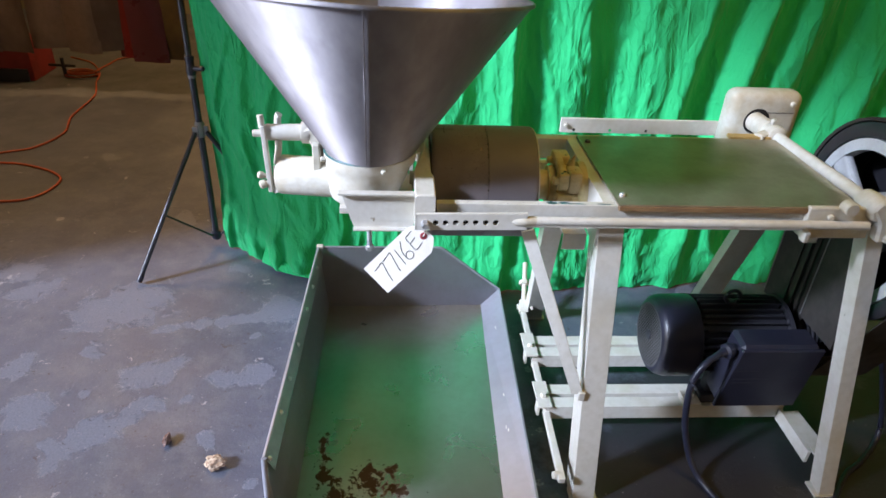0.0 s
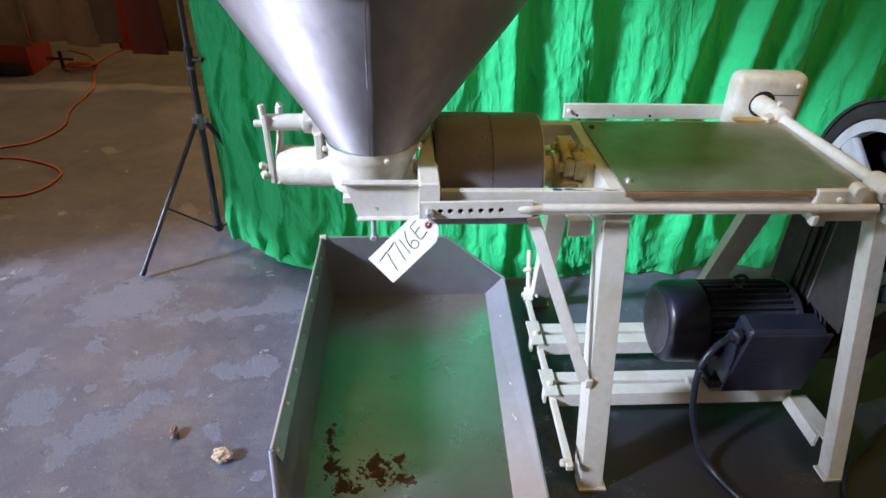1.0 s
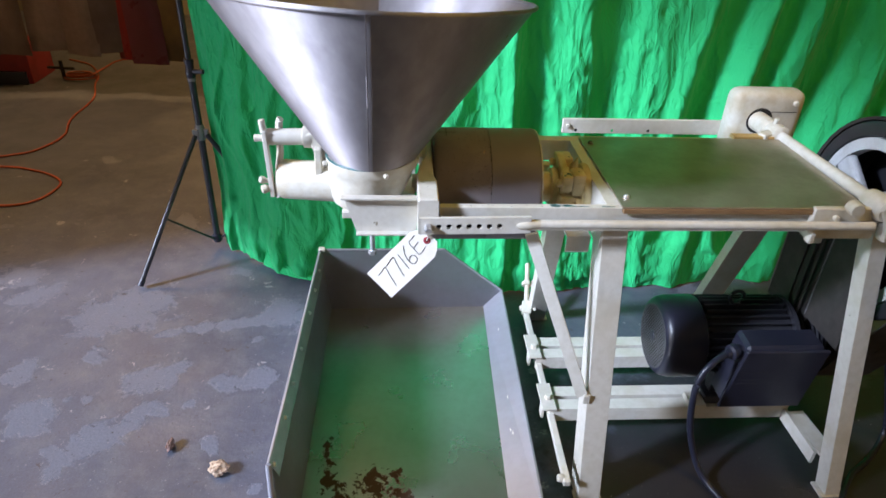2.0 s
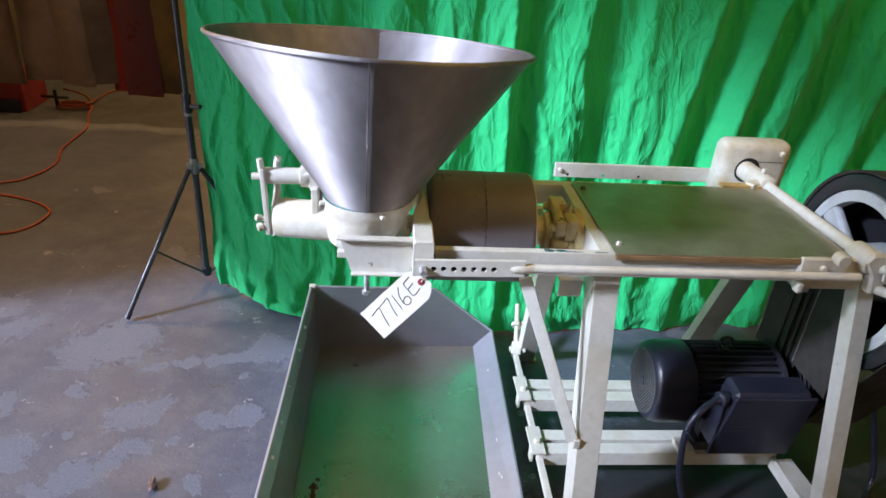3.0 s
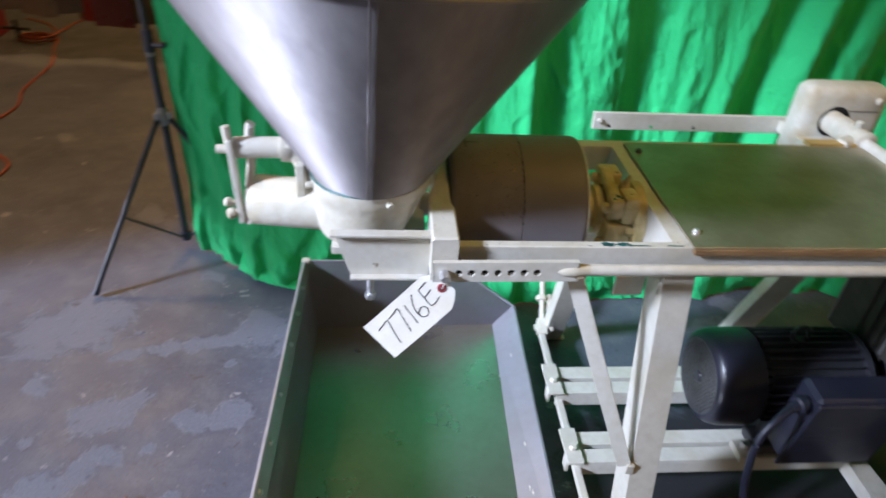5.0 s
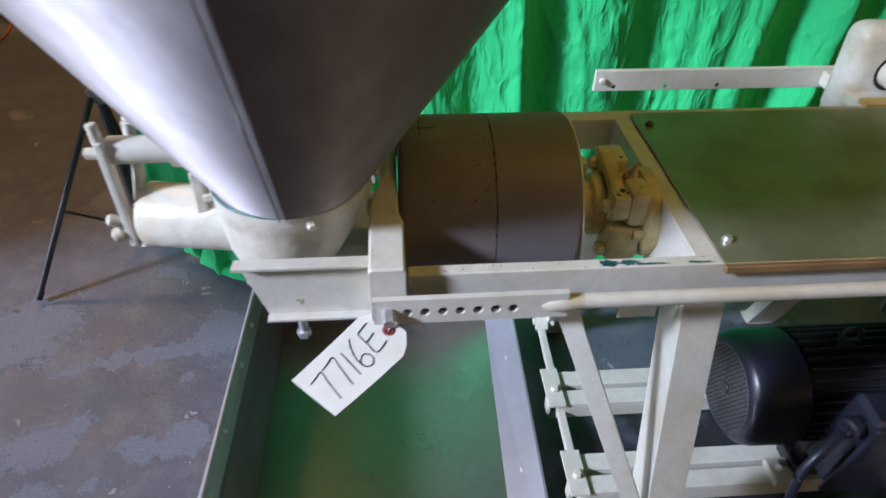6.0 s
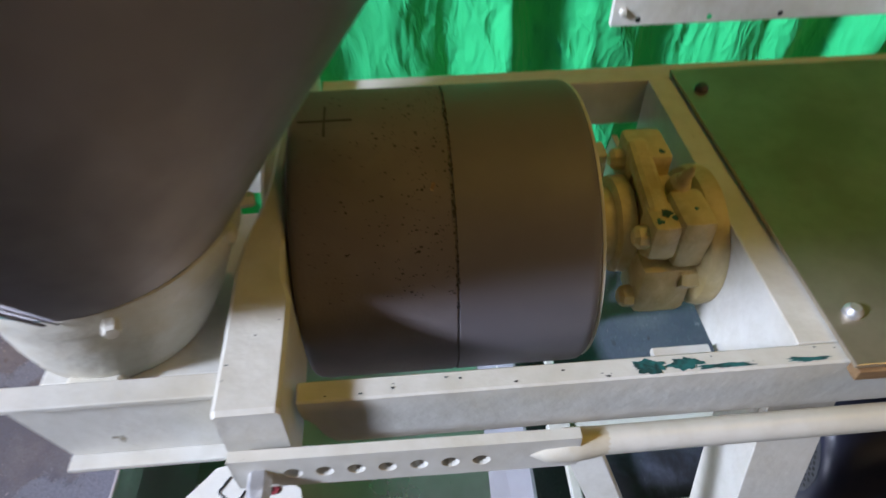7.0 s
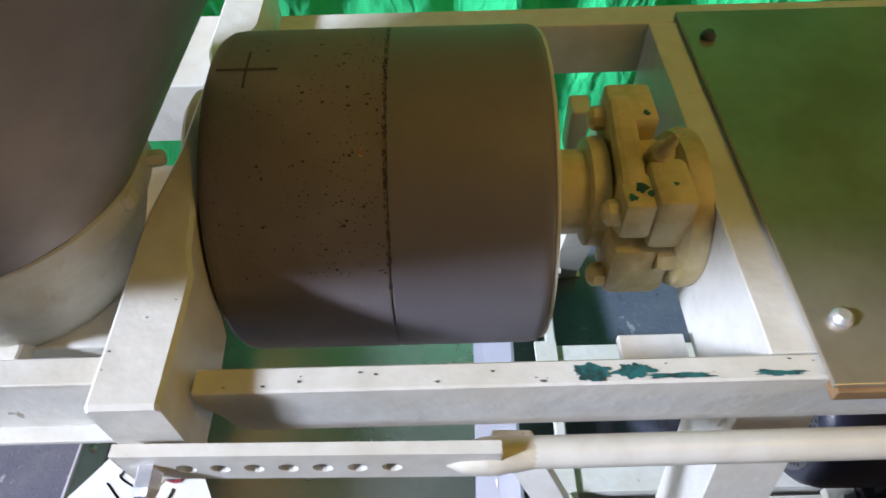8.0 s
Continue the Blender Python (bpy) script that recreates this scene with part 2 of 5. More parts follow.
def floor_material():
    """Sealed grey concrete: worn patches where the coating peeled, fine speckle and a little gloss."""
    m = bpy.data.materials.new("peeling_concrete")
    m.use_nodes = True
    nt = m.node_tree
    n, link = nt.nodes, nt.links.new
    bsdf = n["Principled BSDF"]
    coord = n.new("ShaderNodeTexCoord")

    def tex(size, detail, rough, shift, distortion=0.0, stretch=(1, 1, 1)):
        mp = n.new("ShaderNodeMapping")
        mp.inputs["Location"].default_value, mp.inputs["Scale"].default_value = shift, stretch
        link(coord.outputs["Object"], mp.inputs[0])
        t = n.new("ShaderNodeTexNoise")
        for key, value in (("Scale", size), ("Detail", detail), ("Roughness", rough), ("Distortion", distortion)):
            t.inputs[key].default_value = value
        link(mp.outputs[0], t.inputs["Vector"])
        return t.outputs["Fac"]

    def ramp(fac, a, b, to=(0, 1)):
        r = n.new("ShaderNodeMapRange")
        r.inputs["From Min"].default_value, r.inputs["From Max"].default_value = a, b
        r.inputs["To Min"].default_value, r.inputs["To Max"].default_value = to
        link(fac, r.inputs["Value"])
        return r.outputs[0]

    def blend(fac, a, b):
        x = n.new("ShaderNodeMix")
        x.data_type = "RGBA"
        link(fac, x.inputs["Factor"])
        for v, socket in ((a, x.inputs["A"]), (b, x.inputs["B"])):
            if isinstance(v, tuple):
                socket.default_value = (*v, 1)
            else:
                link(v, socket)
        return x.outputs["Result"]

    colour = blend(ramp(tex(1.6, 5, 0.6, (0, 0, 0)), 0.35, 0.68), (0.059, 0.067, 0.097), (0.103, 0.112, 0.154))
    colour = blend(ramp(tex(9, 6, 0.7, (3, 1, 0)), 0.45, 0.75), colour, (0.134, 0.140, 0.166))
    # large bare patches: centre, half length, half width, turn; noise frays their edges
    near = None
    for cx, cy, la, lb, turn in ((-0.60, 1.53, 0.170, 0.057, 44), (-0.53, 1.79, 0.088, 0.067, 20), (-0.27, 1.78, 0.042, 0.047, 39), (-0.17, 1.79, 0.050, 0.047, 32),
                          (-0.13, 2.16, 0.110, 0.093, 39), (-0.30, 2.09, 0.264, 0.033, 11), (-0.73, 2.18, 0.176, 0.134, 24), (-0.26, 1.51, 0.028, 0.038, 38),
                          (-1.23, 2.42, 0.076, 0.100, 63), (-1.12, 2.27, 0.098, 0.069, 19), (-0.96, 1.84, 0.063, 0.051, 68), (-0.21, 2.00, 0.022, 0.016, 35),
                          (-0.10, 1.34, 0.017, 0.016, 32), (-0.36, 1.68, 0.023, 0.020, 47), (-0.84, 1.64, 0.069, 0.077, 34), (-0.69, 1.70, 0.016, 0.017, 31)):
        mp = n.new("ShaderNodeMapping")
        mp.vector_type = "TEXTURE"
        mp.inputs["Location"].default_value, mp.inputs["Rotation"].default_value, mp.inputs["Scale"].default_value = (cx, cy, 0), (0, 0, radians(turn)), (la, lb, 1)
        link(coord.outputs["Object"], mp.inputs[0])
        far = n.new("ShaderNodeVectorMath")
        far.operation = "LENGTH"
        link(mp.outputs[0], far.inputs[0])
        value = far.outputs["Value"]
        if near is not None:
            low = n.new("ShaderNodeMath")
            low.operation = "MINIMUM"
            link(near, low.inputs[0])
            link(value, low.inputs[1])
            value = low.outputs[0]
        near = value
    frayed = n.new("ShaderNodeMath")
    frayed.operation = "ADD"
    link(near, frayed.inputs[0])
    link(ramp(tex(10, 11, 0.75, (5.3, 2.1, 0), 0.5), 0.25, 0.75, (-1.15, 1.15)), frayed.inputs[1])
    own_patch = ramp(frayed.outputs[0], 1.0, 0.93)
    wide_patch = ramp(tex(3.1, 8, 0.6, (5.3, 2.1, 0), 0.35, (0.9, 1.15, 1)), 0.645, 0.657)
    both = n.new("ShaderNodeMath")
    both.operation = "MAXIMUM"
    link(own_patch, both.inputs[0])
    link(wide_patch, both.inputs[1])
    patch = both.outputs[0]
    colour = blend(patch, colour, (0.140, 0.148, 0.190))
    rim = n.new("ShaderNodeMath")
    rim.operation = "MULTIPLY"
    link(ramp(frayed.outputs[0], 1.10, 1.02), rim.inputs[0])
    link(ramp(frayed.outputs[0], 0.90, 0.99), rim.inputs[1])
    torn = n.new("ShaderNodeMath")
    torn.operation = "MULTIPLY"
    link(rim.outputs[0], torn.inputs[0])
    link(ramp(tex(40, 5, 0.7, (6.1, 1.4, 0)), 0.44, 0.60, (0, 0.8)), torn.inputs[1])
    colour = blend(torn.outputs[0], colour, (0.215, 0.215, 0.245))
    colour = blend(ramp(tex(85, 4, 0.7, (9.3, 2.4, 0), 0.4), 0.650, 0.68, (0, 0.8)), colour, (0.23, 0.225, 0.26))
    colour = blend(ramp(tex(48, 5, 0.7, (3.3, 8.4, 0), 0.4), 0.66, 0.69, (0, 0.8)), colour, (0.040, 0.036, 0.042))
    chips = ramp(tex(7.5, 8, 0.7, (1.2, 7.7, 0), 0.2), 0.65, 0.662)
    colour = blend(chips, colour, (0.29, 0.285, 0.31))
    colour = blend(ramp(tex(5.0, 7, 0.7, (8.2, 0.7, 0)), 0.66, 0.69), colour, (0.052, 0.046, 0.046))
    flakes = ramp(tex(26, 6, 0.75, (4.4, 9.1, 0), 0.3), 0.655, 0.668)
    colour = blend(flakes, colour, (0.26, 0.25, 0.285))
    colour = blend(ramp(tex(33, 6, 0.7, (7.4, 3.3, 0), 0.2), 0.63, 0.66), colour, (0.060, 0.055, 0.064))
    colour = blend(ramp(tex(170, 3, 0.65, (0, 0, 0)), 0.40, 0.68, (0, 0.42)), colour, (0.058, 0.058, 0.072))
    # darker ground below the drive, its edge frayed by noise
    dark_at = n.new("ShaderNodeMapping")
    dark_at.vector_type = "TEXTURE"
    dark_at.inputs["Location"].default_value, dark_at.inputs["Scale"].default_value = (1.55, 1.35, 0), (0.85, 0.62, 1)
    link(coord.outputs["Object"], dark_at.inputs[0])
    dark_far = n.new("ShaderNodeVectorMath")
    dark_far.operation = "LENGTH"
    link(dark_at.outputs[0], dark_far.inputs[0])
    dark_reach = n.new("ShaderNodeMath")
    dark_reach.operation = "ADD"
    link(dark_far.outputs["Value"], dark_reach.inputs[0])
    link(ramp(tex(5, 8, 0.65, (2.2, 6.1, 0), 0.3), 0.25, 0.75, (-0.45, 0.45)), dark_reach.inputs[1])
    colour = blend(ramp(dark_reach.outputs[0], 1.12, 0.86, (0, 0.9)), colour, (0.019, 0.017, 0.020))
    colour = blend(ramp(tex(60, 3, 0.6, (0, 0, 0)), 0.69, 0.78), colour, (0.27, 0.26, 0.27))
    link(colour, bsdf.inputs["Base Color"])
    rough = n.new("ShaderNodeMath")
    rough.operation = "ADD"
    link(ramp(tex(4, 5, 0.6, (2, 2, 0)), 0.3, 0.7, (0.36, 0.56)), rough.inputs[0])
    link(ramp(patch, 0, 1, (0, 0.14)), rough.inputs[1])
    link(rough.outputs[0], bsdf.inputs["Roughness"])
    add = n.new("ShaderNodeMath")
    add.operation = "ADD"
    link(patch, add.inputs[0])
    link(ramp(tex(70, 4, 0.7, (0, 0, 0)), 0, 1, (0, 0.8)), add.inputs[1])
    b = n.new("ShaderNodeBump")
    b.inputs["Strength"].default_value, b.inputs["Distance"].default_value = 0.6, 0.003
    link(add.outputs[0], b.inputs["Height"])
    link(b.outputs[0], bsdf.inputs["Normal"])
    return m


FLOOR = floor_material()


# ---- mesh helpers ----
def part(name, bm, mat, parent=None, label="", smooth=False, angle=40):
    me = bpy.data.meshes.new(name)
    bm.normal_update()
    if smooth:
        for f in bm.faces:
            f.smooth = True
        for e in bm.edges:
            if len(e.link_faces) == 2 and e.calc_face_angle(0) > radians(angle):
                e.smooth = False
    bm.to_mesh(me)
    bm.free()
    for one in mat if isinstance(mat, (list, tuple)) else (mat,):
        me.materials.append(one)
    ob = new(name, me)
    if parent:
        ob.parent = parent
    if label:
        ob["label"] = label
    return ob


def thing(name, label, category, group="", at=(0, 0, 0)):
    ob = new(name)
    ob.empty_display_size = 0.05
    ob.location = at
    return tagged(ob, label, category, group)


def box(x0, x1, y0, y1, z0, z1, bevel=0.0, bm=None, segments=2):
    own = bmesh.new()
    bmesh.ops.create_cube(own, size=1)
    for v in own.verts:
        v.co = ((x0 + x1) / 2 + v.co.x * (x1 - x0), (y0 + y1) / 2 + v.co.y * (y1 - y0), (z0 + z1) / 2 + v.co.z * (z1 - z0))
    if bevel:
        bmesh.ops.bevel(own, geom=own.edges[:], offset=bevel, segments=segments, affect="EDGES", profile=0.5)
    return joined(bm, own)


def joined(bm, own, m=None):
    if m is not None:
        bmesh.ops.transform(own, matrix=m, verts=own.verts)
    if bm is None:
        return own
    me = bpy.data.meshes.new("tmp")
    own.to_mesh(me)
    own.free()
    bm.from_mesh(me)
    bpy.data.meshes.remove(me)
    return bm


def axis_matrix(a, b, up=(0, 0, 1)):
    """Frame at a, z towards b, y close to up."""
    z = (Vector(b) - Vector(a)).normalized()
    u = Vector(up)
    if abs(u.dot(z)) > 0.98:
        u = Vector((0, 1, 0))
    x = u.cross(z).normalized()
    y = z.cross(x)
    m = Matrix((x, y, z)).transposed().to_4x4()
    m.translation = a
    return m


def bar(a, b, w, d, bevel=0.0015, up=(0, 0, 1), bm=None):
    """A bar from a to b, w wide across and d deep along up."""
    length = (Vector(b) - Vector(a)).length
    own = box(-w / 2, w / 2, -d / 2, d / 2, 0, length, bevel)
    return joined(bm, own, axis_matrix(a, b, up))


def turned(a, b, profile, seg=32, bm=None, caps=True, up=(0, 0, 1)):
    """A turned body about the line from a towards b; profile: rows of (distance from a, radius)."""
    own = bmesh.new()
    rings = []
    for h, r in profile:
        rings.append([own.verts.new((r * math.cos(2 * math.pi * k / seg), r * math.sin(2 * math.pi * k / seg), h)) for k in range(seg)])
    for p, q in zip(rings, rings[1:]):
        for k in range(seg):
            own.faces.new((p[k], p[(k + 1) % seg], q[(k + 1) % seg], q[k]))
    if caps:
        own.faces.new(rings[0][::-1])
        own.faces.new(rings[-1])
    return joined(bm, own, axis_matrix(a, b, up))


def rod(a, b, r, seg=20, bm=None, bevel=0.0015):
    length = (Vector(b) - Vector(a)).length
    e = min(bevel, r * 0.4, length * 0.3)
    return turned(a, b, [(0, r - e), (e, r), (length - e, r), (length, r - e)], seg, bm)


def hexhead(a, b, r, bm=None):
    length = (Vector(b) - Vector(a)).length
    return turned(a, b, [(0, r), (length * 0.75, r), (length, r * 0.82)], 6, bm)


def smooth_path(points, steps=8):
    out = []
    p = [Vector(q) for q in points]
    for k in range(len(p) - 1):
        a, b, c, d = p[max(k - 1, 0)], p[k], p[k + 1], p[min(k + 2, len(p) - 1)]
        for s in range(steps):
            t = s / steps
            out.append(0.5 * (2 * b + (c - a) * t + (2 * a - 5 * b + 4 * c - d) * t * t + (3 * b - a - 3 * c + d) * t ** 3))
    out.append(p[-1])
    return out


def hose(points, r, seg=10, steps=8, bm=None, closed=False):
    """A round cord along a smooth line through the points."""
    own = bmesh.new()
    line = smooth_path(points, steps)
    rings = []
    for k, q in enumerate(line):
        way = (line[min(k + 1, len(line) - 1)] - line[max(k - 1, 0)]).normalized()
        side = way.cross(Vector((0, 0, 1)) if abs(way.z) < 0.95 else Vector((1, 0, 0))).normalized()
        up = side.cross(way)
        rings.append([own.verts.new(q + r * (side * math.cos(2 * math.pi * s / seg) + up * math.sin(2 * math.pi * s / seg))) for s in range(seg)])
    for p, q in zip(rings, rings[1:]):
        for s in range(seg):
            own.faces.new((p[s], p[(s + 1) % seg], q[(s + 1) % seg], q[s]))
    own.faces.new(rings[0][::-1])
    own.faces.new(rings[-1])
    bmesh.ops.recalc_face_normals(own, faces=own.faces[:])
    return joined(bm, own)


def prism(outline, axis, lo, hi, bevel=0.0, bm=None):
    """An outline of (u, v) pushed along an axis: 'x' takes (y, z), 'y' takes (x, z), 'z' takes (x, y)."""
    own = bmesh.new()
    put = {"x": lambda u, v, w: (w, u, v), "y": lambda u, v, w: (u, w, v), "z": lambda u, v, w: (u, v, w)}[axis]
    a = [own.verts.new(put(u, v, lo)) for u, v in outline]
    b = [own.verts.new(put(u, v, hi)) for u, v in outline]
    own.faces.new(a)
    own.faces.new(b)
    for k in range(len(a)):
        own.faces.new((a[k], a[(k + 1) % len(a)], b[(k + 1) % len(a)], b[k]))
    bmesh.ops.recalc_face_normals(own, faces=own.faces[:])
    if bevel:
        bmesh.ops.bevel(own, geom=own.edges[:], offset=bevel, segments=1, affect="EDGES")
    return joined(bm, own)


def sheet(rows, thick=0.0, bm=None, wrap=False):
    """A surface through rows of places, all of one length; thick pushes it out to both sides."""
    own = bmesh.new()
    grid = [[own.verts.new(p) for p in row] for row in rows]
    for p, q in zip(grid, grid[1:]):
        count = len(p) if wrap else len(p) - 1
        for k in range(count):
            j = (k + 1) % len(p)
            own.faces.new((p[k], p[j], q[j], q[k]))
    bmesh.ops.recalc_face_normals(own, faces=own.faces[:])
    if thick:
        bmesh.ops.solidify(own, geom=own.faces[:], thickness=thick)
    return joined(bm, own)


def panel(a, b, c, d, thick=0.002, bm=None):
    """A flat sheet with the four corners a, b, c, d."""
    return sheet([[a, b], [d, c]], thick, bm)


# ---- the hall ----
def structure(name, bm, mat, label):
    return tagged(part(name, bm, mat, None), label, name.split("_")[0], kind="structure")


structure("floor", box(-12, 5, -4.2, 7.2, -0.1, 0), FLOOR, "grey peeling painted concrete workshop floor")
structure("wall_north", box(-4.2, 5, 7.2, 7.35, 0, 3.8), WALL, "dim brown painted hall wall")
structure("wall_east", box(5, 5.15, -4.2, 7.35, 0, 3.8), WALL, "dim brown painted hall wall")
# unseen wall; the edges of its opening are set to cut the daylight
west = box(-2.85, -2.7, 1.9, 2.35, 0, 3.8)
box(-2.85, -2.7, -4.2, -0.12, 0, 3.8, bm=west)
box(-2.85, -2.7, -0.12, 1.9, 3.5, 3.8, bm=west)
structure("wall_west", west, WALL, "unseen hall wall with an opening sized to trim daylight")
structure("wall_rear_west", box(-4.35, -4.2, 2.5, 7.35, 0, 3.8), WALL, "dim brown painted hall wall")
structure("wall_south", box(-2.85, 5, -4.35, -4.2, 0, 3.8), WALL, "dim brown painted hall wall")
# unseen wall added to shade the floor and strips at the back left
structure("wall_partition", box(-4.75, -1.8, 2.35, 2.5, 0, 3.8), WALL, "unseen added wall keeping daylight off the back left")
# unseen blocker added so the cloth's upper left falls in shade
structure("wall_return", box(-1.95, -1.8, 1.60, 2.35, 1.03, 3.8), WALL, "unseen added panel that shades the cloth's upper left")
structure("ceiling", box(-4.75, 5.15, 2.35, 7.35, 3.8, 3.9, bm=box(-2.85, 5.15, -4.35, 2.35, 3.8, 3.9)), CEILING, "plain hall ceiling")

# ---- strip curtain, red crate, cord ----
rng = random.Random(4)
hung = [-3.05 + 0.208 * q for q in range(7)] + [-1.66, -1.47, -1.355, -1.20]
for k, x in enumerate(hung):
    w = 0.24
    kind = {8: STRIP_RED, 9: STRIP_PLUM, 10: STRIP_BROWN}.get(k, STRIP_GREY)
    bend, yaw, y0 = rng.uniform(-0.05, 0.05), rng.uniform(-0.3, 0.3), 4.66 + (0.0, 0.014)[k % 2] + 0.012 * math.sin(k * 1.7)
    if k == 9:
        y0 -= 0.05
    low = (0.235 if k > 7 else 0.275) + rng.uniform(-0.012, 0.02)
    rows = []
    for i in range(13):
        z = low + (2.45 - low) * i / 12
        rows.append([(x + w * (j / 8 - 0.5) + 0.01 * math.sin(z * 3 + k), y0 + yaw * w * (j / 8 - 0.5) + bend * (2 * j / 8 - 1) ** 2
                      + 0.016 * math.sin(z * 4 + k * 2 + j * 0.6) + 0.012 * noise.noise(Vector((x * 9 + j * 0.7, z * 5, k))), z) for j in range(9)])
    ob = part("curtain_strip", sheet(rows, 0.003), kind, None, smooth=True)
    tagged(ob, {STRIP_RED: "red vinyl curtain strip hanging over a doorway", STRIP_PLUM: "dark plum vinyl curtain strip hanging over a doorway",
                STRIP_BROWN: "brown stained vinyl curtain strip hanging over a doorway"}.get(kind, "cloudy grey brown vinyl curtain strip hanging down"),
           "strip curtain", "strips of the doorway curtain")
tagged(part("curtain_rail", box(-3.2, -1.05, 4.63, 4.72, 2.42, 2.50, 0.004), GREY_PLASTIC), "grey steel rail that carries vinyl strips", "curtain rail")
structure("lintel", box(-4.2, 5, 4.56, 4.80, 2.5, 3.8), WALL, "wall above the curtained doorway")

crate = thing("red_crate", "low red painted crate on the concrete floor", "crate", at=(-2.42, 5.02, 0))
part("crate_body", box(-0.32, 0.13, -0.14, 0.2, 0.0, 0.255, 0.006), RED_PAINT, crate)
part("crate_foot_board", box(-0.30, 0.10, -0.165, -0.141, 0.0, 0.09, 0.003), BLACK_DULL, crate, "dark scuffed kick board")

jack = thing("pump_handle_base", "small black metal fitting lying by the crate", "fitting", at=(-2.14, 5.02, 0))
part("upright", rod((0, 0, 0), (0, 0, 0.135), 0.013), BLACK, jack)
part("cross_bar", rod((-0.10, 0, 0.082), (0.085, 0, 0.076), 0.010), BLACK, jack)

cord_line = [(-2.45, 3.02, 0.006), (-2.1, 3.46, 0.006), (-1.86, 3.60, 0.006), (-1.74, 3.68, 0.006), (-1.68, 3.90, 0.006), (-1.75, 4.18, 0.006),
             (-1.765, 4.57, 0.006), (-1.87, 4.88, 0.006), (-1.93, 5.10, 0.006), (-2.09, 5.36, 0.006), (-2.3, 5.5, 0.006)]
cord_a = part("extension_cord", hose(cord_line, 0.006), CORD, None, smooth=True)
tagged(cord_a, "long orange extension cord winding over the floor", "extension cord")
coil = [(-2.02 + 0.10 * math.cos(a) * (1 + 0.15 * math.sin(a * 0.37)), 5.02 + 0.07 * math.sin(a) * (1 + 0.2 * math.cos(a * 0.29)), 0.006 + 0.0022 * a)
        for a in [0.7 * q for q in range(28)]]
cord_b = part("cord_coil", hose(coil + [(-1.95, 5.3, 0.008), (-1.9, 5.52, 0.006), (-1.6, 5.62, 0.006)], 0.006, steps=4), CORD, None, smooth=True)
tagged(cord_b, "loosely coiled orange cord on the floor", "extension cord")
loop = [(-2.2, 3.40, 0.006), (-1.82, 3.455, 0.006), (-1.62, 3.41, 0.006), (-1.47, 3.32, 0.006), (-1.42, 3.22, 0.006), (-1.46, 3.07, 0.006), (-1.6, 3.01, 0.006), (-2.0, 3.05, 0.006)]
cord_c = part("cord_loop", hose(loop, 0.006), CORD, None, smooth=True)
tagged(cord_c, "loop of orange cord on the floor", "extension cord")


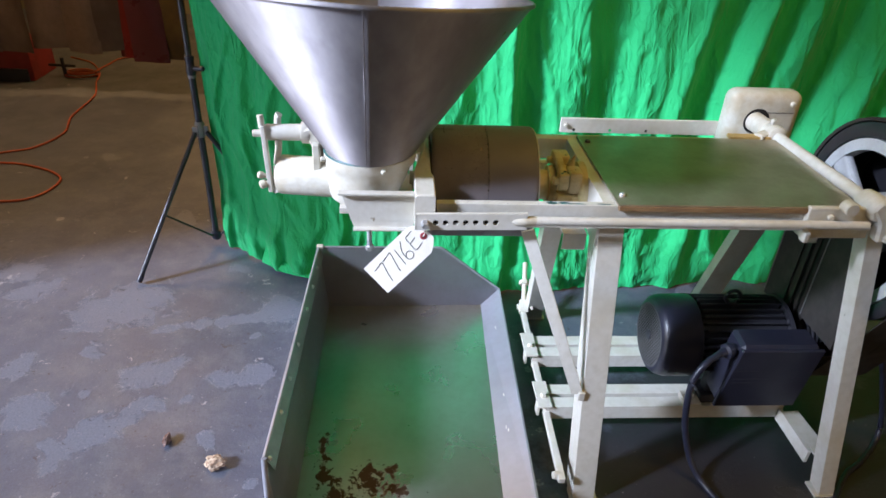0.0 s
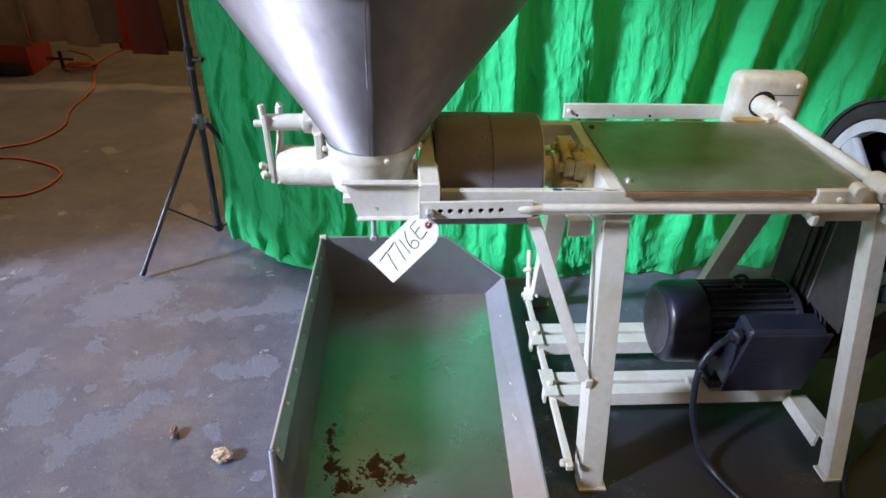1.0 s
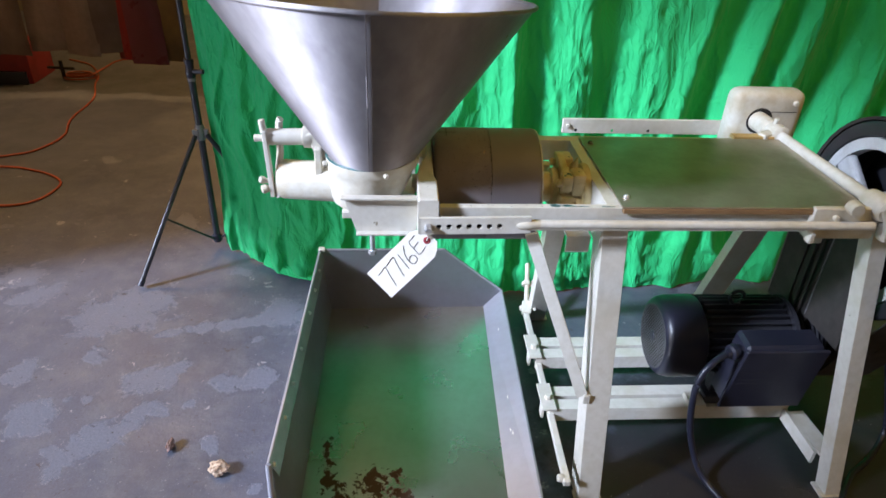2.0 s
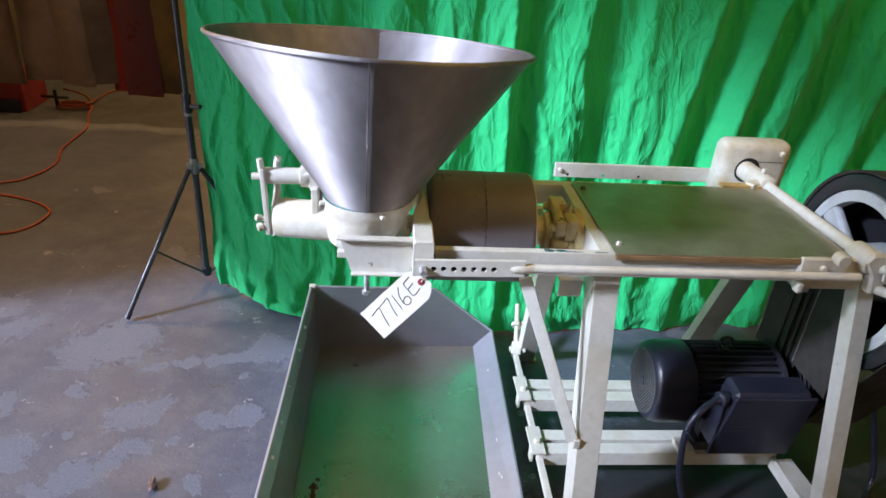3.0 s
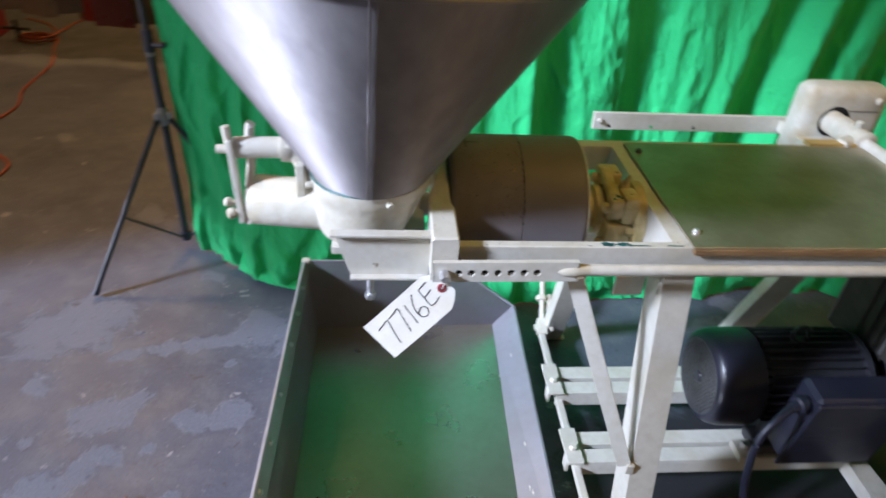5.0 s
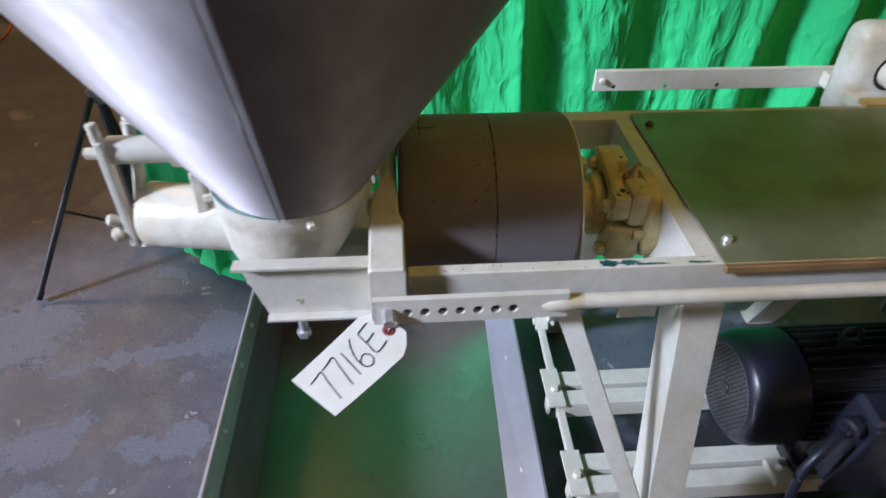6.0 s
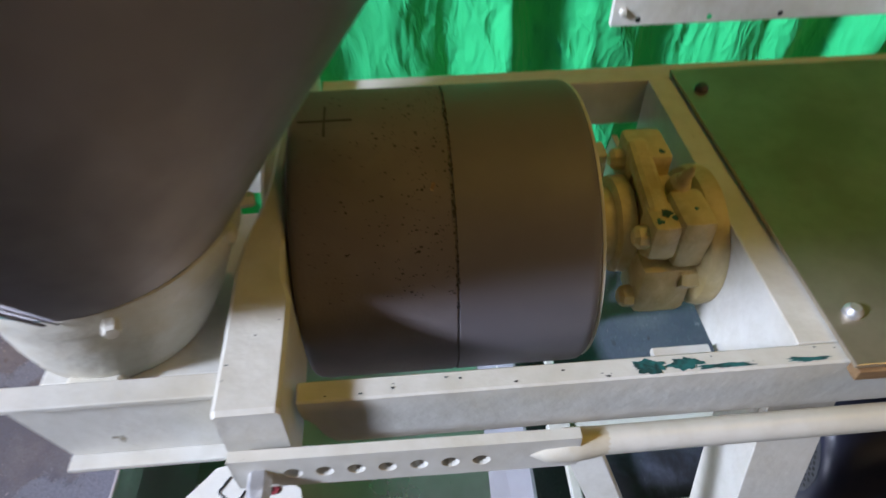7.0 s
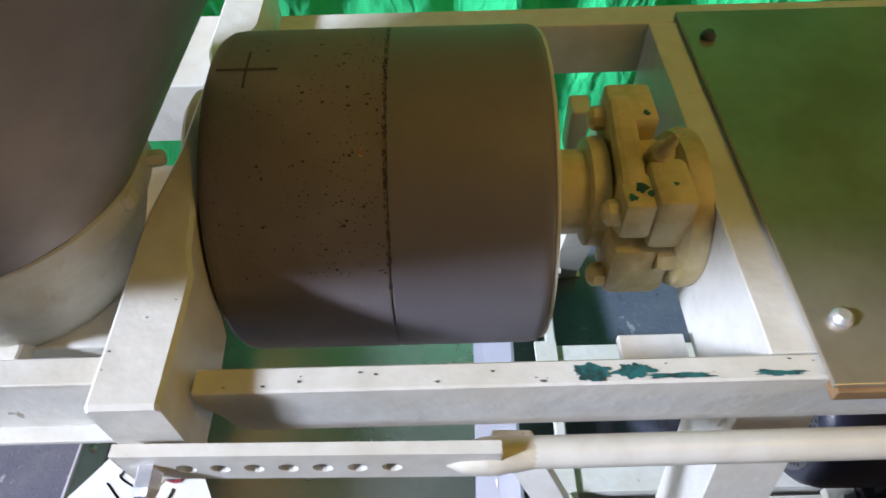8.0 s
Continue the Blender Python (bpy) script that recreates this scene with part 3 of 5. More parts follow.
# ---- green backdrop ----
def backdrop():
    r = random.Random(11)
    hem_line = ((-0.46, 2.68), (-0.38, 2.60), (-0.26, 2.54), (-0.19, 2.46), (-0.05, 2.40), (0.35, 2.34), (0.78, 2.31), (1.25, 2.36), (1.65, 2.42), (2.2, 2.40), (3.6, 2.45))
    # pleats: place along the bar, half width, depth, lean to the right with height
    pleats = [(-0.30, 0.07, 0.025, 0.0), (-0.13, 0.08, 0.03, 0.02), (0.06, 0.10, 0.03, 0.0), (0.30, 0.11, 0.035, 0.0), (0.52, 0.09, 0.04, 0.03), (0.69, 0.07, 0.06, 0.0),
              (0.97, 0.15, 0.035, 0.04), (1.22, 0.07, 0.03, 0.05), (1.36, 0.10, 0.055, 0.13), (1.58, 0.09, 0.06, 0.16), (1.76, 0.12, 0.055, 0.22), (2.02, 0.10, 0.06, 0.24),
              (2.22, 0.13, 0.06, 0.26), (2.5, 0.12, 0.06, 0.25), (2.8, 0.13, 0.06, 0.2), (3.1, 0.12, 0.06, 0.2)]
    nx, nz = 520, 190
    rows = []
    for i in range(nz + 1):
        v = i / nz
        row = []
        for j in range(nx + 1):
            x = -0.458 + 3.75 * j / nx
            h = 2.34 * (1 - v) ** 1.15
            bottom = 2.45
            for (xa, ya), (xb, yb) in zip(hem_line, hem_line[1:]):
                if xa <= x <= xb:
                    t = (x - xa) / (xb - xa)
                    bottom = ya + (yb - ya) * t * t * (3 - 2 * t)
            y = bottom + (2.60 - bottom) * min(1, h / 2.3) ** 0.8
            wob = 0.05 * noise.noise(Vector((x * 1.5, h * 0.9, 3.0)))
            for px, pw, pd, lean in pleats:
                d = (x + wob - px - lean * (h - 0.9)) / pw
                if abs(d) < 2.2:
                    y -= (1.15 + 0.75 * min(1, max(0, x - 0.9))) * pd * (0.45 + 0.55 * min(1, h / 0.6)) * math.exp(-d * d * (1.0 if d < 0 else 2.5)) * (1 + 0.2 * math.sin(d * 4 + px * 9))
            # creases from packing and hanging
            u = x * 5.5 + 0.8 * noise.noise(Vector((x * 2, h * 2, 6.0)))
            y -= (0.018 + 0.016 * max(0.0, min(1.0, 1.2 - 2 * x))) * max(0.0, 1 - abs(noise.noise(Vector((u * 1.7, h * 0.45, 2.0)))) * 3) ** 2 * (0.6 + 0.4 * noise.noise(Vector((x * 1.4, h * 0.8, 8.0))))
            y -= (0.006 + 0.006 * max(0.0, min(1.0, 1.2 - 2 * x))) * max(0.0, 1 - abs(noise.noise(Vector((u * 1.6 + h * 2.2, h * 2.4 - x * 2, 12.0)))) * 6) ** 1.5
            y += 0.008 * noise.noise(Vector((x * 6, h * 1.6, 1.0))) + 0.006 * abs(noise.noise(Vector((x * 9 + h * 4, h * 5 - x * 4, 4.0))))
            y += 0.006 * abs(noise.noise(Vector((x * 18 - h * 10, h * 12, 9.0)))) + 0.004 * abs(noise.noise(Vector((x * 30 + h * 14, h * 20, 5.0))))
            z = h
            if h < 0.26:
                # the hem turns forward and lies in soft lumps on the floor
                s = (0.26 - h) / 0.26
                lump = sum(k * math.exp(-((x - c) / w) ** 2) for c, w, k in ((-0.43, 0.03, 0.75), (-0.36, 0.025, 0.35), (-0.30, 0.02, 0.6), (-0.20, 0.05, 0.75), (-0.08, 0.06, 0.85), (0.05, 0.05, 0.5)))
                lump += 0.0 if x < 0.1 else min(1, (x - 0.1) / 0.1) * (0.5 + 0.5 * math.sin(x * 15 + 2.2 * math.sin(x * 4.3) + 1.0))
                near = 1.0 if x < 0.1 else 0.55
                lump *= 1 + 0.5 * noise.noise(Vector((x * 22, h * 20, 2.0)))
                y -= (0.01 + 0.075 * lump * near) * math.sin(s * math.pi * 0.5) ** 1.5
                z = 0.006 + 0.254 * (1 - s) ** (0.9 + 0.5 * lump) + 0.05 * near * lump * math.sin(s * math.pi) ** 2
                y += 0.05 * lump * near * max(0, s - 0.72) / 0.28
            if h < 0.34 and x < 0.02:
                # puckers that fan out from the stand's foot
                fan = math.sin((x + 0.47) * 52 + h * 16 + 2.0 * noise.noise(Vector((x * 6, h * 5, 7.0))))
                y -= 0.012 * (1 - h / 0.34) * fan
                z += 0.010 * (1 - h / 0.34) * max(0.0, fan)
            row.append((x, y, max(z, 0.004)))
        rows.append(row)
    own = sheet(rows)
    # a corner of the hem folded forward onto the floor
    flap = []
    for i in range(9):
        v = i / 8
        line = []
        for j in range(25):
            u = j / 24
            x = -0.262 + 0.235 * u
            front = 2.440 - 0.105 * u - 0.020 * math.sin(math.pi * u)
            high = (0.075 - 0.045 * u) * math.sin(math.pi * min(1.0, 0.12 + 0.72 * v)) * (1 + 0.15 * noise.noise(Vector((u * 5, v * 3, 1.5))))
            line.append((x + 0.03 * v * (1 - u), front + 0.125 * v, 0.008 + high))
        flap.append(line)
    sheet(flap, 0, own)
    return part("green_backdrop", own, GREEN, None, smooth=True, angle=180)


tagged(backdrop(), "wrinkled bright green muslin backdrop hanging to the floor", "backdrop cloth")

# ---- light stand that carries the backdrop ----
stand = thing("backdrop_stand", "black tripod stand beside the green cloth", "tripod stand", at=(-0.492, 2.64, 0))
part("lower_column", rod((0, 0, 0.03), (0, 0, 0.80), 0.0135), STAND, stand, smooth=True)
part("upper_column", rod((0, 0, 0.80), (0, 0, 2.33), 0.0110), STAND, stand, smooth=True)
part("crossbar", rod((-0.05, 0, 2.33), (3.9, 0, 2.33), 0.011), STAND, stand, smooth=True)
clamp = part("column_clamp", turned((0, 0, 0.760), (0, 0, 0.83), [(0, 0.017), (0.004, 0.0185), (0.026, 0.0185), (0.030, 0.016), (0.052, 0.016), (0.056, 0.0185), (0.07, 0.017)], 20), BLACK_DULL, stand, smooth=True)
part("clamp_knob", rod((0.015, -0.01, 0.785), (0.055, -0.022, 0.787), 0.009), BLACK_DULL, clamp, smooth=True)
part("clamp_ring", rod((0, 0, 0.745), (0, 0, 0.757), 0.0165), GREY_PLASTIC, clamp, smooth=True)
hub = part("leg_collar", turned((0, 0, 0.505), (0, 0, 0.57), [(0, 0.016), (0.006, 0.02), (0.04, 0.021), (0.06, 0.018), (0.065, 0.015)], 20), GREY_PLASTIC, stand, "grey plastic leg collar", smooth=True)
low = part("brace_collar", turned((0, 0, 0.035), (0, 0, 0.07), [(0, 0.018), (0.006, 0.021), (0.03, 0.021), (0.035, 0.018)], 20), BLACK_DULL, stand, smooth=True)
for ang in (234, 108, -12):
    dx, dy = math.cos(radians(ang)), math.sin(radians(ang))
    foot = (0.395 * dx, 0.395 * dy, 0.012)
    top = (0.026 * dx, 0.026 * dy, 0.53)
    leg = part("leg", rod(top, foot, 0.0095), STAND, stand, smooth=True)
    part("foot_cap", rod((foot[0] - 0.018 * dx, foot[1] - 0.018 * dy, 0.036), foot, 0.0115), BLACK_DULL, leg, smooth=True)
    part("leg_lug", box(-0.012, 0.012, -0.006, 0.006, -0.02, 0.02, 0.003), GREY_PLASTIC, hub).location = (0.022 * dx, 0.022 * dy, 0.535)
    mid = Vector(top).lerp(Vector(foot), 0.55)
    part("brace", bar((0.018 * dx, 0.018 * dy, 0.052), mid, 0.015, 0.008), STAND, stand)

# ---- the machine ----
machine = thing("dough_rolling_machine", "old cream-painted food machine with steel hopper, dark drum and steel table", "food machine", at=(0, 0, 0))

YF, YB, ZT = 1.40, 1.84, 0.856  # front face, back face and top of the frame


def channel(x0, x1, yweb, yflange, z0, z1, t=0.007, bm=None):
    """A steel channel along x, web at yweb and flanges reaching to yflange."""
    s = 1 if yflange < yweb else -1
    out = [(yweb, z0), (yweb, z1), (yflange, z1), (yflange, z1 - t), (yweb - s * t, z1 - 2.2 * t), (yweb - s * t, z0 + 2.2 * t), (yflange, z0 + t), (yflange, z0)]
    return prism(out, "x", x0, x1, 0.0012, bm)


part("front_beam", prism([(0.3885, ZT), (1.43, ZT), (1.43, 0.795), (0.412, 0.795), (0.403, 0.806), (0.398, 0.822), (0.390, 0.834), (0.3885, 0.842)], "y", 1.4015, 1.4200, 0.0015), CREAM, machine)
stub = prism([(0.174, 0.8714), (0.3385, 0.8714), (0.3385, 0.7822), (0.203, 0.7822)], "y", 1.4135, 1.419, 0.0006)
box(0.169, 0.3385, 1.400, 1.4195, 0.8712, 0.8765, 0.001, stub)
box(0.201, 0.3385, 1.4005, 1.4137, 0.7818, 0.7868, 0.001, stub)
part("front_beam_end", stub, CREAM, machine)
part("back_beam", channel(0.39, 1.43, 1.806, 1.838, 0.795, ZT), CREAM, machine)
part("back_beam_end", channel(0.16, 0.342, 1.72, 1.838, 0.789, 0.858, 0.006), CREAM, machine)
part("cross_member", prism([(0.773, ZT), (0.835, ZT), (0.835, ZT - 0.006), (0.779, ZT - 0.006), (0.779, 0.735), (0.773, 0.735)], "y", 1.4205, 1.805, 0.0008), CREAM, machine)
part("cross_member", box(1.36, 1.40, 1.4205, 1.805, 0.80, 0.852, 0.002), CREAM, machine)
part("neck_floor", box(0.165, 0.3385, 1.468, 1.668, 0.790, 0.806, 0.002), CREAM, machine)

# paint knocked off the front beam
rng = random.Random(8)
for x0, x1, yc, wy in ((0.638, 0.664, 1.4100, 0.0056), (0.668, 0.694, 1.4105, 0.0058), (0.688, 0.728, 1.4060, 0.0020), (0.757, 0.790, 1.4060, 0.0022)):
    own = bmesh.new()
    ring = []
    for q in range(60):
        a = 2 * math.pi * q / 60
        k = 1 + 0.55 * noise.noise(Vector((math.cos(a) * 1.6 + x0 * 50, math.sin(a) * 1.6, 0))) + 0.35 * noise.noise(Vector((math.cos(a) * 5, math.sin(a) * 5, x0 * 40)))
        ring.append(own.verts.new(((x0 + x1) / 2 + (x1 - x0) / 2 * math.cos(a) * k, yc + wy * math.sin(a) * k, ZT + 0.0006)))
    own.faces.new(ring)
    part("paint_chip", own, TEAL, machine, "patch of bare teal under-paint")


NICK = material("bare_dark_nick", (0.06, 0.055, 0.05), 0.6, 0, (0.03, 0.07, 0.07), 90)
nicks = random.Random(31)
for q in range(84):
    if q < 26 or q >= 72:
        p, u, v = Vector((nicks.uniform(0.40, 1.20), nicks.uniform(1.404, 1.417), ZT + 0.0005)), Vector((1, 0, 0)), Vector((0, 1, 0))
    elif q < 36 or q >= 41:
        p, u, v = Vector((nicks.uniform(0.35, 0.58), 1.3655, nicks.choice((0.8475, 0.812, 0.845)))), Vector((1, 0, 0)), Vector((0, 0, 1))
    else:
        p, u, v = Vector((nicks.uniform(0.343, 0.380), nicks.uniform(1.383, 1.46), 0.8875)), Vector((1, 0, 0)), Vector((0, 1, 0))
    r = nicks.uniform(0.0004, 0.0014)
    own = bmesh.new()
    own.faces.new([own.verts.new(p + r * (u * math.cos(a) * nicks.uniform(0.6, 2.2) + v * math.sin(a) * nicks.uniform(0.4, 1.0))) for a in [t * 0.7 for t in range(9)]])
    part("paint_nick", own, NICK, machine)


def leg(top, foot, side, w=0.076, flange=0.05, t=0.007):
    """An angle-iron leg from top to foot: a front flange and one flange at its left or right edge."""
    own = bmesh.new()
    out = [(0, 0), (w, 0), (w, t), (t, t), (t, flange), (0, flange)]
    if side > 0:
        out = [(w - u, v) for u, v in out]
    lo = [own.verts.new((foot[0] + u, foot[1] + v, foot[2])) for u, v in out]
    hi = [own.verts.new((top[0] + u, top[1] + v, top[2])) for u, v in out]
    own.faces.new(lo[::-1])
    own.faces.new(hi)
    for q in range(len(lo)):
        own.faces.new((lo[q], lo[(q + 1) % 6], hi[(q + 1) % 6], hi[q]))
    bmesh.ops.recalc_face_normals(own, faces=own.faces[:])
    bmesh.ops.bevel(own, geom=own.edges[:], offset=0.001, segments=1, affect="EDGES")
    return own


front_left = part("leg", leg((0.775, 1.418, 0.794), (0.791, 1.262, 0.0), -1, 0.061, 0.075), CREAM, machine)
part("leg", leg((1.441, 1.418, 0.794), (1.508, 1.266, 0.0), -1, 0.043), CREAM, machine)
part("leg", leg((0.735, 1.735, 0.794), (0.80, 2.10, 0.0), -1, 0.06), CREAM, machine)
part("leg", leg((1.37, 1.735, 0.794), (1.42, 2.10, 0.0), -1, 0.085, 0.04), CREAM, machine)
for foot in ((0.823, 1.279), (1.530, 1.286), (0.83, 2.12), (1.46, 2.12)):
    part("foot_plate", box(foot[0] - 0.037, foot[0] + 0.039, foot[1] - 0.024, foot[1] + 0.03, 0.0005, 0.008, 0.001), CREAM, machine)
part("leg_paint_chip", prism([(0.826, 0.703), (0.838, 0.708), (0.836, 0.696), (0.829, 0.694)], "y", 1.4025, 1.4028), TEAL, front_left, "teal paint chip")

brace = part("diagonal_brace", bar((0.601, 1.395, 0.792), (0.770, 1.332, 0.345), 0.030, 0.008, 0.001, (0.2, 1, 0)), CREAM, machine)
part("brace_hook", box(0.772, 0.790, 1.322, 1.352, 0.325, 0.352, 0.002), CREAM, brace)
part("stub_angle", prism([(1.455, 0.75), (1.50, 0.75), (1.50, 0.742), (1.463, 0.742), (1.463, 0.70), (1.455, 0.708)], "x", 0.705, 0.762, 0.001), CREAM, machine)

# motor rails in pairs, hooked over the adjusting rod
for y0, y1 in ((1.513, 1.555), (1.569, 1.611), (1.748, 1.792), (1.806, 1.852)):
    own = box(0.752, 1.497, y0, y1, 0.106, 0.115, 0.001)
    part("motor_rail", box(0.752, 1.497, y0, y0 + 0.008, 0.066, 0.106, 0.001, own), CREAM, machine)
for y0, y1 in ((1.506, 1.618), (1.741, 1.859)):
    hook = part("rail_hook", box(0.727, 0.770, y0, y1, 0.1155, 0.123, 0.0015), CREAM, machine)
    part("hook_lip", box(0.727, 0.736, y0 + 0.012, y0 + 0.04, 0.075, 0.116, 0.0015), CREAM, hook)
    part("hook_bolt", hexhead((0.750, (y0 + y1) / 2 - 0.01, 0.123), (0.750, (y0 + y1) / 2 - 0.01, 0.136), 0.010), CREAM_CAST, hook)
adjuster = part("adjusting_rod", bar((0.748, 1.255, 0.098), (0.772, 2.05, 0.070), 0.020, 0.018, 0.003), CREAM, machine)
part("rod_bolt", hexhead((0.742, 1.275, 0.098), (0.726, 1.275, 0.100), 0.012), CREAM_CAST, adjuster)
fork = part("turnbuckle_fork", bar((0.772, 2.04, 0.072), (0.783, 2.10, 0.085), 0.036, 0.022, 0.004), CREAM_CAST, machine)
part("fork_pin", rod((0.752, 2.07, 0.078), (0.806, 2.07, 0.078), 0.011), CREAM_CAST, fork)
part("fork_nut", hexhead((0.810, 2.07, 0.078), (0.800, 2.07, 0.078), 0.017), CREAM_CAST, fork)
screw = part("turnbuckle_screw", rod((0.780, 2.09, 0.083), (0.800, 2.235, 0.170), 0.009), CREAM, machine)
part("lock_nut", hexhead((0.787, 2.155, 0.122), (0.789, 2.17, 0.131), 0.019), CREAM_CAST, screw)
part("second_screw", rod((0.800, 2.09, 0.083), (0.815, 2.17, 0.135), 0.007), CREAM, screw)
part("low_bar", bar((1.512, 1.50, 0.100), (1.523, 1.335, 0.100), 0.052, 0.008, 0.001), CREAM, machine)
part("low_bar_flange", box(1.482, 1.492, 1.34, 1.512, 0.060, 0.104, 0.001), CREAM, machine)

# slotted adjusting bar and push rod along the front
bar_x0, bar_x1 = 0.343, 0.590


def holed_bar():
    own = bmesh.new()
    z0, z1, y0, y1 = 0.808, 0.846, 1.366, 1.3745
    step, first, r, n = 0.0224, 0.3855, 0.0066, 16
    cells = [first + step * q for q in range(7)]
    cuts = [bar_x0] + [cells[0] - step / 2 + step * q for q in range(8)] + [bar_x1]
    zc = 0.8255

    def quad(a, b):
        own.faces.new([own.verts.new(p) for p in ((a, y0, z0), (b, y0, z0), (b, y0, z1), (a, y0, z1))])

    quad(cuts[0], cuts[1])
    quad(cuts[8], cuts[9])
    for q, xc in enumerate(cells):
        lo, hi = cuts[q + 1], cuts[q + 2]
        inner, outer, deep = [], [], []
        for s in range(n):
            a = 2 * math.pi * (s + 0.5) / n
            c, d = math.cos(a), math.sin(a)
            inner.append(own.verts.new((xc + r * c, y0, zc + r * d)))
            deep.append(own.verts.new((xc + r * c, y1, zc + r * d)))
            far = min((hi - xc) / c if c > 1e-6 else 9, (lo - xc) / c if c < -1e-6 else 9, (z1 - zc) / d if d > 1e-6 else 9, (z0 - zc) / d if d < -1e-6 else 9)
            outer.append(own.verts.new((xc + far * c, y0, zc + far * d)))
        for s in range(n):
            j = (s + 1) % n
            own.faces.new((inner[s], inner[j], outer[j], outer[s]))
            own.faces.new((inner[j], inner[s], deep[s], deep[j]))
        for s in range(n):
            j = (s + 1) % n
            p, t = outer[s].co, outer[j].co
            if abs(p.x - t.x) > 1e-5 and abs(p.z - t.z) > 1e-5:
                corner = own.verts.new((hi if max(p.x, t.x) > hi - 1e-5 else lo, y0, z1 if max(p.z, t.z) > z1 - 1e-5 else z0))
                own.faces.new((outer[s], outer[j], corner))
    bmesh.ops.recalc_face_normals(own, faces=own.faces[:])
    box(bar_x0, bar_x1, y1 - 0.0005, y1, z0, 0.8185, 0, own)
    box(bar_x0, bar_x1, y1 - 0.0005, y1, 0.8325, z1, 0, own)
    box(bar_x0, bar_x1, y0, y1, z1, z1 + 0.001, 0, own)
    box(bar_x0, bar_x0 + 0.002, y0, y1, z0, z1, 0, own)
    box(bar_x1 - 0.002, bar_x1, y0, y1, z0, z1, 0, own)
    box(bar_x0, bar_x1, y0, y1, z0 - 0.001, z0, 0, own)
    return own


bar_lean = Matrix.Translation((0.362, 1.372, 0.826)) @ Matrix.Rotation(radians(-1.8), 4, "Y") @ Matrix.Rotation(radians(-1.6), 4, "Z") @ Matrix.Translation((-0.362, -1.374, -0.826))
slotted = part("slotted_bar", joined(None, holed_bar(), bar_lean), CREAM, machine)
part("bar_screw", hexhead((0.362, 1.366, 0.826), (0.362, 1.345, 0.825), 0.0088), BRIGHT, slotted, "bare zinc screw head")
part("hole_backing", joined(None, box(0.372, 0.530, 1.3747, 1.3757, 0.8155, 0.8355), bar_lean), GAP_SHADE, slotted, "dark strip painted as the shade behind the holes")
part("bar_bracket", box(0.346, 0.382, 1.3750, 1.3815, 0.808, 0.832, 0.0005), CREAM, slotted)
push = part("push_rod", rod((0.575, 1.3660, 0.8325), (1.395, 1.3700, 0.828), 0.0105), CREAM, machine, smooth=True)
part("weld_seam", turned((0.552, 1.3625, 0.8325), (0.612, 1.3662, 0.8326), [(0, 0.003), (0.012, 0.0095), (0.030, 0.0125), (0.046, 0.0115), (0.060, 0.0102)], 16), CREAM_CAST, push, smooth=True)

# yoke over the drum shaft, left bearing
def yoke_arm():
    """A bar from front to back that narrows and rises to a hump beside the drum."""
    own = bmesh.new()
    rows = ((1.378, 0.3395, 0.3845, 0.800, 0.884), (1.381, 0.3390, 0.3850, 0.800, 0.887), (1.440, 0.3390, 0.3850, 0.800, 0.887), (1.475, 0.3390, 0.3850, 0.805, 0.888),
            (1.495, 0.3395, 0.3790, 0.815, 0.890), (1.512, 0.3410, 0.3780, 0.820, 0.893), (1.530, 0.3460, 0.3780, 0.820, 0.899), (1.550, 0.3540, 0.3780, 0.820, 0.906),
            (1.572, 0.3620, 0.3780, 0.820, 0.914), (1.600, 0.3660, 0.3780, 0.820, 0.920), (1.640, 0.3670, 0.3780, 0.820, 0.920), (1.680, 0.3620, 0.3780, 0.820, 0.912),
            (1.720, 0.3480, 0.3780, 0.820, 0.896), (1.750, 0.3410, 0.3780, 0.820, 0.888), (1.775, 0.3410, 0.3845, 0.820, 0.887), (1.860, 0.3410, 0.3845, 0.820, 0.887))
    rings = [[own.verts.new(p) for p in ((x0, y, z0), (x0, y, z1 - 0.003), (x0 + 0.003, y, z1), (x1 - 0.003, y, z1), (x1, y, z1 - 0.003), (x1, y, z0))] for y, x0, x1, z0, z1 in rows]
    for p, q in zip(rings, rings[1:]):
        for k in range(6):
            own.faces.new((p[k], p[(k + 1) % 6], q[(k + 1) % 6], q[k]))
    own.faces.new(rings[0])
    own.faces.new(rings[-1])
    bmesh.ops.recalc_face_normals(own, faces=own.faces[:])
    return own


yoke = part("yoke_bar", yoke_arm(), CREAM, machine, smooth=True, angle=30)
part("bearing_cap", turned((0.350, 1.63, 0.850), (0.3785, 1.63, 0.850), [(0, 0.052), (0.005, 0.058), (0.028, 0.058)], 40), CREAM_CAST, yoke, smooth=True)

# drum and shaft
DY, DZ = 1.627, 0.806
drum = part("drum", turned((0.384, DY, DZ), (0.66, DY, DZ), [(-0.004, 0.128), (-0.0035, 0.134), (-0.0015, 0.1385), (0.003, 0.1412), (0.010, 0.142), (0.131, 0.142), (0.1318, 0.1406), (0.1330, 0.1406)], 96), RUBBER, machine, smooth=True)
part("drum_right_half", turned((0.517, DY, DZ), (0.66, DY, DZ), [(0.0, 0.1406), (0.0008, 0.1420), (0.112, 0.142), (0.118, 0.1412), (0.1215, 0.1385), (0.1225, 0.134), (0.1228, 0.128)], 96), RUBBER_SMOOTH, drum, smooth=True)
part("drum_end_disc", rod((0.6385, DY, DZ), (0.6415, DY, DZ), 0.1385, 64, bevel=0.0005), CREAM, drum, "cream drum end plate", smooth=True)
rng = random.Random(21)
